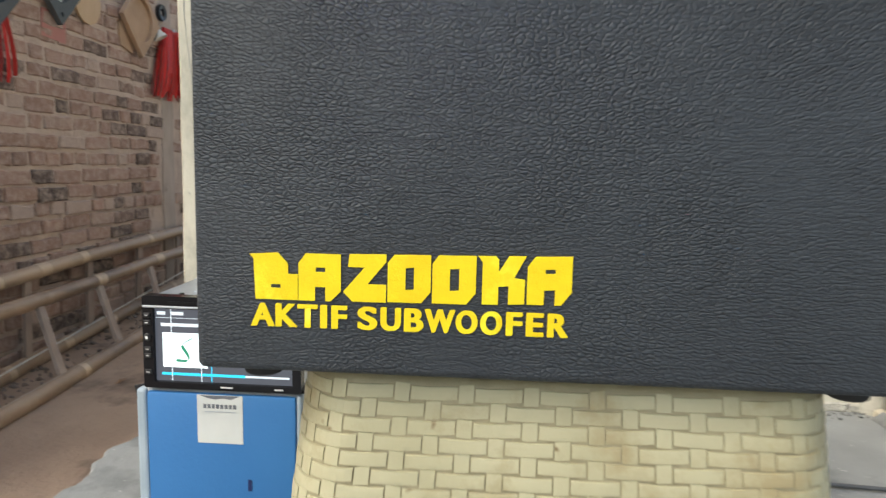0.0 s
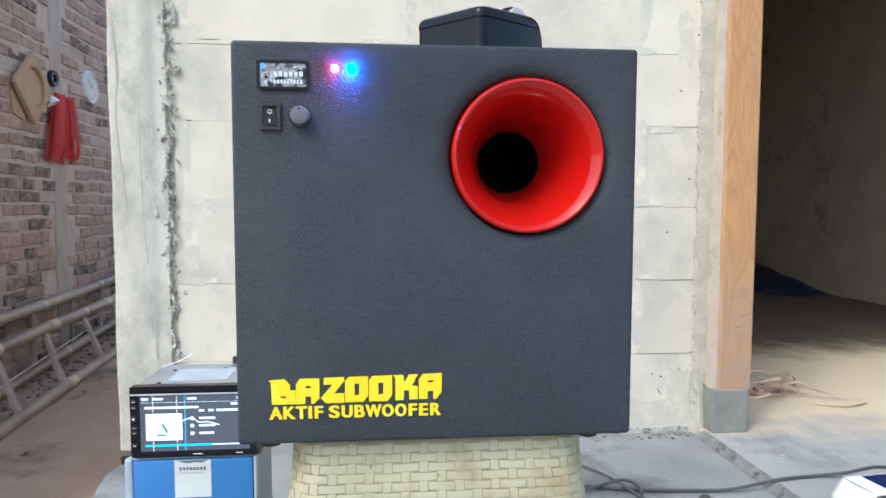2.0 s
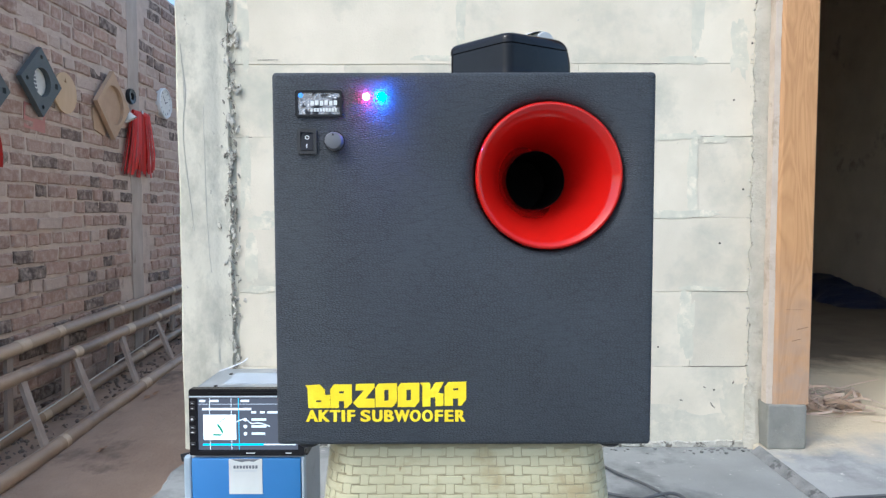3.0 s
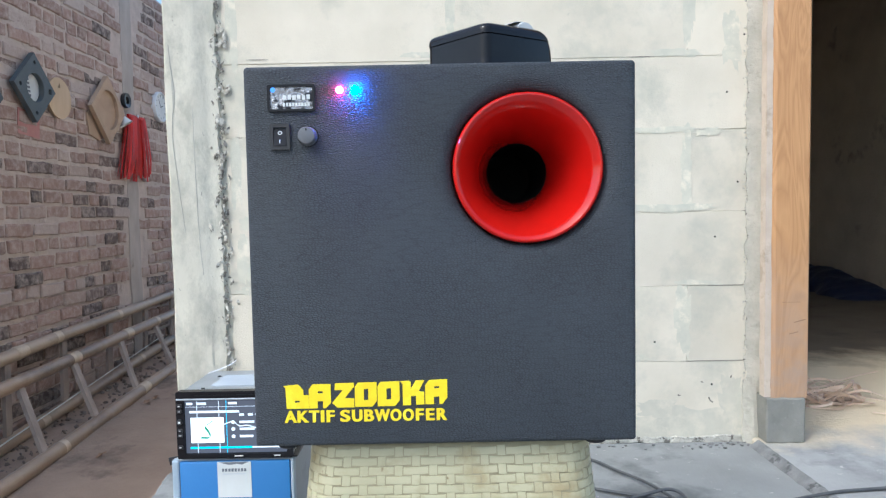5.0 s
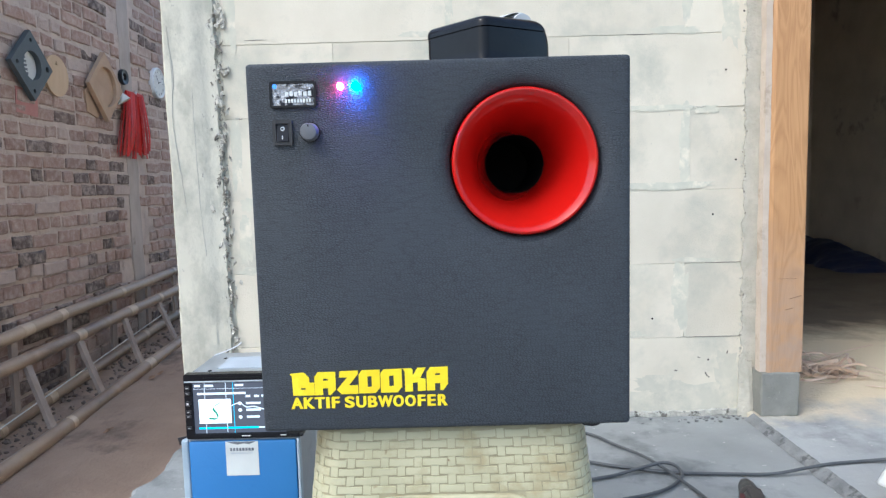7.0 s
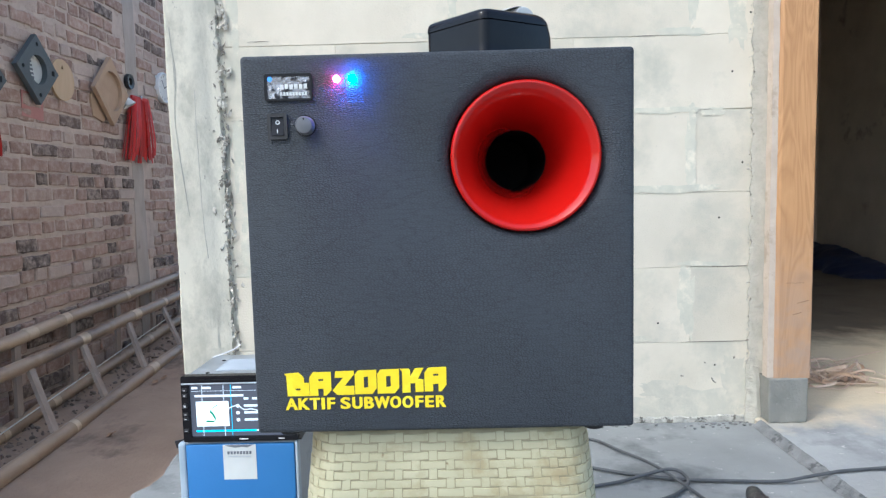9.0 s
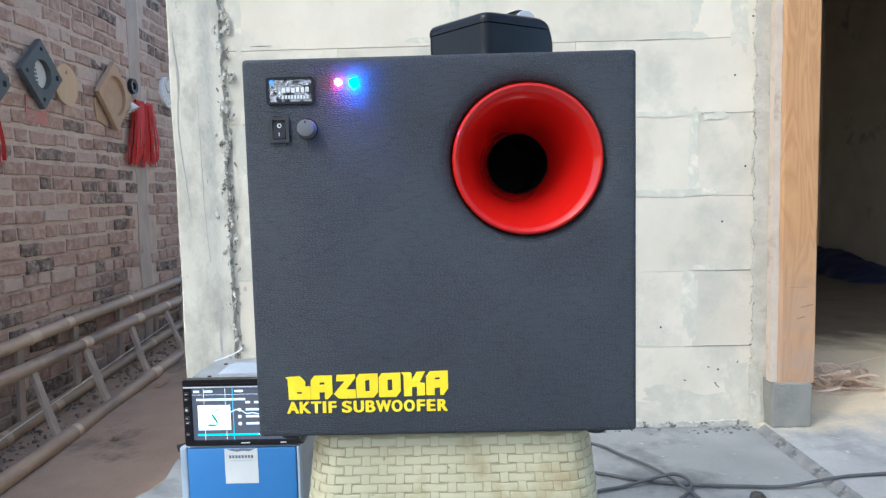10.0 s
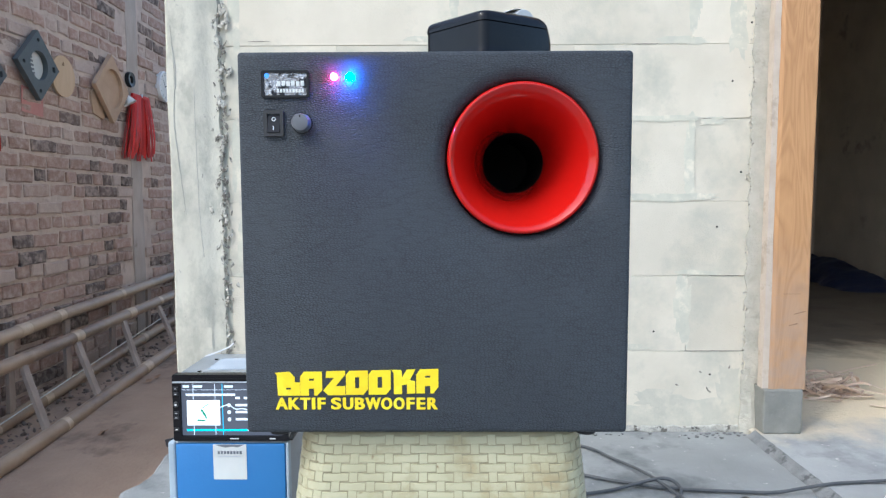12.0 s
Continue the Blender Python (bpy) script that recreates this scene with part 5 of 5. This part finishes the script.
tagged(tarp, "crumpled dark blue tarpaulin heaped along the end wall", "tarpaulin")

# ---- the alley: bamboo ladders leaning at the foot of the wall ----
def bamboo(parent, p0, p1, r, seed, label=""):
    rr = random.Random(seed)
    p0, p1 = Vector(p0), Vector(p1)
    length = (p1 - p0).length
    pts, radii, nodes = [], [], []
    s, nxt = 0.0, rr.uniform(0.1, 0.3)
    while s < length:
        nodes.append(nxt)
        nxt += rr.uniform(0.30, 0.44)
        s = nxt
    n = int(length / 0.02)
    for i in range(n + 1):
        s = length * i / n
        d = min(abs(s - q) for q in nodes)
        radii.append(r * (1 + 0.10 * math.exp(-(d / 0.012) ** 2) - 0.03 * math.exp(-(d / 0.05) ** 2)) * (1.04 - 0.10 * s / length))
        w = Vector((noise.noise(Vector((seed, s * 0.9, 0))), 0, noise.noise(Vector((seed, s * 0.9, 5))))) * 0.012
        pts.append(p0 + (p1 - p0) * (s / length) + w)
    pole = part("pole", add_tube(bmesh.new(), pts, radii, 14), BAMBOO, parent, label, smooth=True)
    for q in nodes:
        if q < length - 0.14 and rr.random() < 0.6:
            i = int(q / length * n)
            k = max(2, int(rr.uniform(0.03, 0.11) / 0.02))
            seg = pts[i:i + k + 1]
            if len(seg) > 2:
                part("node_band", add_tube(bmesh.new(), seg, [x * 1.012 for x in radii[i:i + k + 1]], 14), BAMBOO_PALE, pole, smooth=True)
    return pole


def line_at(p0, p1, y):
    t = (y - p0[1]) / (p1[1] - p0[1])
    return Vector(p0) + (Vector(p1) - Vector(p0)) * t


def ladder(base, up, low, rungs, seed):
    lad = thing("bamboo_ladder", base, "weathered bamboo ladder lying on its edge against the brick wall", "ladder", "ladders in the alley")
    b = Vector(base)
    bamboo(lad, Vector(up[0]) - b, Vector(up[1]) - b, 0.033, seed)
    bamboo(lad, Vector(low[0]) - b, Vector(low[1]) - b, 0.034, seed + 7)
    for yt, yb in rungs:
        a, c = line_at(up[0], up[1], yt), line_at(low[0], low[1], yb)
        d = (c - a).normalized()
        side = d.cross(Vector((1, 0, 0.4))).normalized()
        bm = add_strip(bmesh.new(), [a - d * 0.02 - b, a + (c - a) * 0.3 - b, a + (c - a) * 0.7 - b, c + d * 0.02 - b], 0.042, 0.018, side)
        part("rung", jitter(bm, 0.004, 12, seed=yt), RUNG, lad)
    return lad


ladder((-1.80, 3.2, -0.44), ((-1.92, 1.50, -0.160), (-1.92, 5.40, -0.052)), ((-1.72, 1.40, -0.500), (-1.72, 5.30, -0.279)), [(2.26, 2.13), (2.72, 2.58), (3.17, 3.02), (3.68, 3.47), (4.16, 3.98), (4.62, 4.45)], 3)
ladder((-2.0, 3.2, -0.41), ((-2.035, 1.60, -0.075), (-2.035, 5.60, 0.063)), ((-2.0, 1.60, -0.500), (-2.0, 5.50, -0.235)), [(2.35, 2.30), (2.82, 2.75), (3.30, 3.22), (3.80, 3.70), (4.30, 4.2), (4.75, 4.65)], 12)
stick = part("pvc_stick", add_tube(bmesh.new(), [(-1.95, 2.2, -0.43), (-1.955, 3.2, -0.335), (-1.96, 4.4, -0.22)], 0.0035, 8), PAPER, smooth=True)
tagged(stick, "thin pale stick lying along the lower bamboo pole", "stick")

rubble = bmesh.new()
rs = random.Random(8)
for i in range(700):
    y = rs.uniform(1.8, 5.4)
    x = rs.uniform(-2.07, -1.74)
    s = rs.uniform(0.003, 0.015) * (1.0 if i % 5 else 0.6)
    bmesh.ops.create_icosphere(rubble, subdivisions=1, radius=s, matrix=Matrix.Translation((x, y, alley_z(x, y) + s * 0.3)) @ pose(0, 0, 0, rs.uniform(0, 90), rs.uniform(0, 90), rs.uniform(0, 180)) @ Matrix.Diagonal((1.3, 0.9, 0.6, 1)))
tagged(part("rubble", jitter(rubble, 0.006, 40), STONE), "scattered stone and mortar rubble at the wall foot", "rubble", kind="stuff")
for i in range(3):
    x, y = -1.66 + rs.uniform(-0.03, 0.16), rs.uniform(2.2, 3.9)
    lf = jitter(grid_plate(-0.02, 0.02, -0.013, 0.013, 6, 4, lambda a, b: 0.008 * math.sin(a * 80)), 0.01, 30, seed=i)
    ob = part("dry_leaf", lf, DRY_LEAF, at=pose(x, y, alley_z(x, y) + 0.012, 10, 5, 50 * i))
    tagged(ob, "curled dry leaf on the alley earth", "leaf", "fallen leaves")

# ---- things hung on the brick wall ----
TURN_WALL = pose(0, 0, 0, 0, 0, 90)   # local -y then faces +x


def hung(name, y, z, label, category, off=0.0, group=""):
    ob = new(name)
    ob.matrix_basis = Matrix.Translation((BRICK_X + off, y, z)) @ TURN_WALL
    return tagged(ob, label, category, group)


def diamond(h):
    return [(0, h), (-h * 0.98, 0.0), (0, -h), (h * 0.98, 0.0)]


for y, z, h, lab_on in ((3.165, 1.297, 0.178, True), (2.735, 1.20, 0.175, False)):
    t = hung("baffle_template", y, z, "dark grey square board with round cut-out, hung by a corner", "board", 0.045, "cut boards on the brick wall")
    holes = [circle_line(0, 0, 0.074, 36)] + [circle_line(px, pz, 0.011, 12) for px, pz in ((0.0, 0.128), (0.0, -0.128), (-0.125, 0.0))] + [[(0.112, -0.014), (0.138, -0.014), (0.138, 0.014), (0.112, 0.014)]]
    part("board", add_prism(bmesh.new(), diamond(h), -0.014, 0.014, holes), SLATE, t)
    part("backing", lathe([(0.0001, 0.0), (0.10, 0.0), (0.10, 0.004), (0.0001, 0.004)], 36), STICKER if lab_on else SLATE, t, at=(0, 0.0145, 0))
    if lab_on:
        for i in range(5):
            part("bar", cube((0.026, 0.0008, 0.012), (-0.030 + 0.004 * i, 0.0118, 0.040 - 0.020 * i)), GREY_PRINT, t)
disc = hung("wooden_disc", 3.432, 1.288, "pale round plywood disc hung on the brick wall", "wooden disc", 0.022)
part("plate", add_prism(bmesh.new(), circle_line(0, 0, 0.112, 48), -0.006, 0.006, [[(-0.012, 0.058), (0.012, 0.058), (0.004, 0.085)]]), PALE_WOOD, disc)
sq = hung("baffle_board", 3.915, 1.295, "raw fibreboard square with a round recess, hung by a corner", "board", 0.04, "cut boards on the brick wall")
part("board", add_prism(bmesh.new(), diamond(0.212), -0.020, 0.006, [circle_line(0, 0, 0.122, 44)]), MDF, sq)
part("recess", add_prism(bmesh.new(), circle_line(0, 0, 0.126, 44), 0.002, 0.008), MDF, sq)
sq2 = hung("fibreboard_offcut", 3.86, 1.23, "raw fibreboard offcut behind the square board", "board", 0.012, "cut boards on the brick wall")
part("board", add_prism(bmesh.new(), [(-0.13, 0.02), (0.0, 0.15), (0.13, 0.02), (0.0, -0.13), (-0.12, -0.1)], -0.008, 0.004), MDF, sq2)
cup = hung("paper_cone", 4.13, 1.30, "white paper cone hanging beside the board", "paper cone", 0.02)
part("cone", lathe([(0.012, -0.01), (0.042, -0.075), (0.044, -0.075), (0.014, -0.006)], 28), PAPER, cup, smooth=True, at=pose(0, 0, 0, 60, 0, 20))
ring = hung("cable_reel", 4.225, 1.405, "small dark coil hung on the pilaster", "coil", 0.02)
part("coil", lathe([(0.026, -0.012), (0.048, -0.016), (0.052, 0.0), (0.048, 0.012), (0.026, 0.010), (0.026, -0.012)], 28), BLACK_PLASTIC, ring, smooth=True)
pink = hung("pink_sheet", 3.165, 1.115, "faded pink sheet pinned to the brick wall", "sheet", 0.012)
part("sheet", cube((0.18, 0.004, 0.13), (0, 0, 0), 0.0008), PINK, pink, at=pose(0, 0, 0, 0, 4, 0))

rs = random.Random(21)
for y, z, w, ln, n in ((4.335, 1.31, 0.30, 0.44, 34), (2.70, 1.10, 0.24, 0.30, 22)):
    t = hung("strap_bundle", y, z, "bundle of red plastic straps hanging from a nail", "strap bundle", 0.03, "red straps on the wall")
    for i in range(n):
        u = -0.5 + (i + rs.uniform(-0.4, 0.4)) / (n - 1)
        d = rs.uniform(-0.025, 0.012)
        x0, x1 = u * w * 0.78, u * w * 1.5 - 0.06
        l = ln * rs.uniform(0.86, 1.0) * (1.0 + 0.06 * (0.5 - abs(u)))
        pts = [(x0, d * 0.5, 0.0), (x0 + (x1 - x0) * 0.35, d, -l * 0.35), (x0 + (x1 - x0) * 0.7, d * 1.3, -l * 0.7), (x1, d + rs.uniform(-0.01, 0.01), -l)]
        part("strap", add_strip(bmesh.new(), smooth_line(pts, 3), rs.uniform(0.016, 0.024), 0.0012, Vector((1, rs.uniform(-0.5, 0.5), 0))), RED_STRAP, t)
    part("nail", lathe([(0.006, 0.03), (0.006, -0.02), (0.012, -0.02), (0.0001, -0.024)], 10), STEEL, t, at=(0, 0, 0.004))
    part("tie", cube((w * 0.80, 0.016, 0.022), (0, -0.006, -0.004), 0.004), RED_STRAP, t)

clock = hung("wall_clock", 4.755, 1.442, "round white wall clock with a pale rim", "clock", 0.005)
part("case", lathe([(0.110, 0.0), (0.114, -0.02), (0.112, -0.034), (0.104, -0.038), (0.097, -0.030)], 48), CLOCK_WHITE, clock, "white rounded rim", smooth=True)
dial = part("dial", lathe([(0.0001, -0.028), (0.098, -0.028)], 48), PAPER, clock, "white dial")
for k in range(12):
    a = radians(30 * k)
    part("hour_mark", cube((0.005, 0.001, 0.014), (0, 0, 0)), GREY_PRINT, dial, at=pose(0.082 * math.sin(a), -0.0288, 0.082 * math.cos(a), 0, 30 * k, 0))
for ang, l, w in ((70, 0.05, 0.006), (-35, 0.072, 0.0045)):
    part("clock_pointer", cube((w, 0.001, l), (0, 0, l / 2 - 0.008)), BLACK_PLASTIC, dial, at=pose(0, -0.0298 - 0.0005 * w, 0, 0, ang, 0))

# ---- the brick wall ----
back = bmesh.new()
add_box(back, (0.18, 7.3, 2.95), (BRICK_X - 0.125, 4.75, 0.775))
NYB, NZB = 240, 100


def mortar_x(y, z):
    """Pointing nearly flush higher up, raked out and deep near the ground."""
    k = max(0.0, min(1.0, (z - 0.25 + 0.2 * noise.noise(Vector((y * 1.3, z, 4)))) / 0.35))
    return BRICK_X - 0.003 + 0.009 * k + 0.003 * noise.noise(Vector((y * 9, z * 9, 2))) + 0.002 * noise.noise(Vector((y * 31, z * 31, 7)))


sheet = []
for j in range(NZB + 1):
    z = -0.70 + 2.95 * j / NZB
    sheet.append([back.verts.new((mortar_x(1.1 + 7.3 * i / NYB, z), 1.1 + 7.3 * i / NYB, z)) for i in range(NYB + 1)])
for ra, rb in zip(sheet, sheet[1:]):
    for i in range(NYB):
        back.faces.new((ra[i], ra[i + 1], rb[i + 1], rb[i]))
wall_brick = part("wall_brick", back, MORTAR)
structure(wall_brick, "old weathered brown brick wall with wide uneven mortar joints", "wall")
pil = bmesh.new()
rings = []
for j in range(121):
    z = -0.55 + 2.78 * j / 120
    e = 0.010 * noise.noise(Vector((z * 7, 0, 0)))
    f = 0.012 * noise.noise(Vector((z * 7, 4, 0)))
    rings.append([(BRICK_X - 0.02, 4.215 + e, z), (BRICK_X + 0.008, 4.22 + e, z), (BRICK_X + 0.014 + 0.003 * noise.noise(Vector((z * 9, 8, 0))), 4.26, z), (BRICK_X + 0.012, 4.335, z), (BRICK_X + 0.008, 4.375 + f, z), (BRICK_X - 0.02, 4.38 + f, z)])
add_loft(pil, rings, True, True, closed=False)
bmesh.ops.recalc_face_normals(pil, faces=pil.faces)
structure(part("wall_pilaster", pil, DUSTY_CEMENT, smooth=True), "narrow grey cement strip in the brick wall", "pilaster")


def brick_mesh(l, h, seed):
    bm = cube((0.024, l, h), (0, 0, 0))
    bmesh.ops.subdivide_edges(bm, edges=[e for e in bm.edges if abs(e.verts[0].co.y - e.verts[1].co.y) > l / 2], cuts=2)
    bmesh.ops.bevel(bm, geom=[e for e in bm.edges if all(v.co.x > 0 for v in e.verts) and abs(e.verts[0].co.x - e.verts[1].co.x) < 1e-4 and len([f for f in e.link_faces if abs(f.normal.x) < 0.5]) == 1], offset=0.006, segments=1, affect="EDGES")
    jitter(bm, 0.0095, 20, (0.7, 1, 1), seed)
    me = bpy.data.meshes.new("brick")
    bm.to_mesh(me)
    bm.free()
    return me


COURSE = 0.082
variants = {k: [brick_mesh(l, 0.063, s * 3.7 + l) for s in range(9)] for k, l in (("long", 0.208), ("short", 0.096), ("mid", 0.150))}
for k in variants:
    for me in variants[k]:
        me.materials.append(BRICK)
rs = random.Random(17)
near, far = [], bmesh.new()
for c in range(35):
    z = -0.58 + COURSE * c
    y = 1.3 + rs.uniform(0, 0.2)
    while y < 6.2:
        k = rs.choices(("long", "short", "mid"), (0.16, 0.70, 0.14) if c % 3 == 1 else (0.62, 0.24, 0.14))[0]
        l = {"long": 0.208, "short": 0.096, "mid": 0.150}[k]
        yc = y + l / 2
        y += l + rs.uniform(0.008, 0.022)
        if 4.225 < yc + l / 2 and yc - l / 2 < 4.37:
            continue
        m = pose(BRICK_X + 0.002 + rs.uniform(-0.006, 0.005), yc, z + rs.uniform(-0.006, 0.006) + 0.006 * math.sin(yc * 1.7 + c), 0, 0, 0) @ Matrix.Rotation(rs.uniform(-0.025, 0.025), 4, "X")
        me = rs.choice(variants[k])
        if 2.35 < yc < 4.9 and 0.02 < z < 1.72 and len(near) < 300:
            ob = new("brick", me)
            ob.parent = wall_brick
            ob.matrix_basis = m
            near.append(ob)
        else:
            tmpm = me.copy()
            tmpm.transform(m)
            far.from_mesh(tmpm)
            bpy.data.meshes.remove(tmpm)
tagged(part("brickwork", far, BRICK_FAR, wall_brick), kind="stuff")
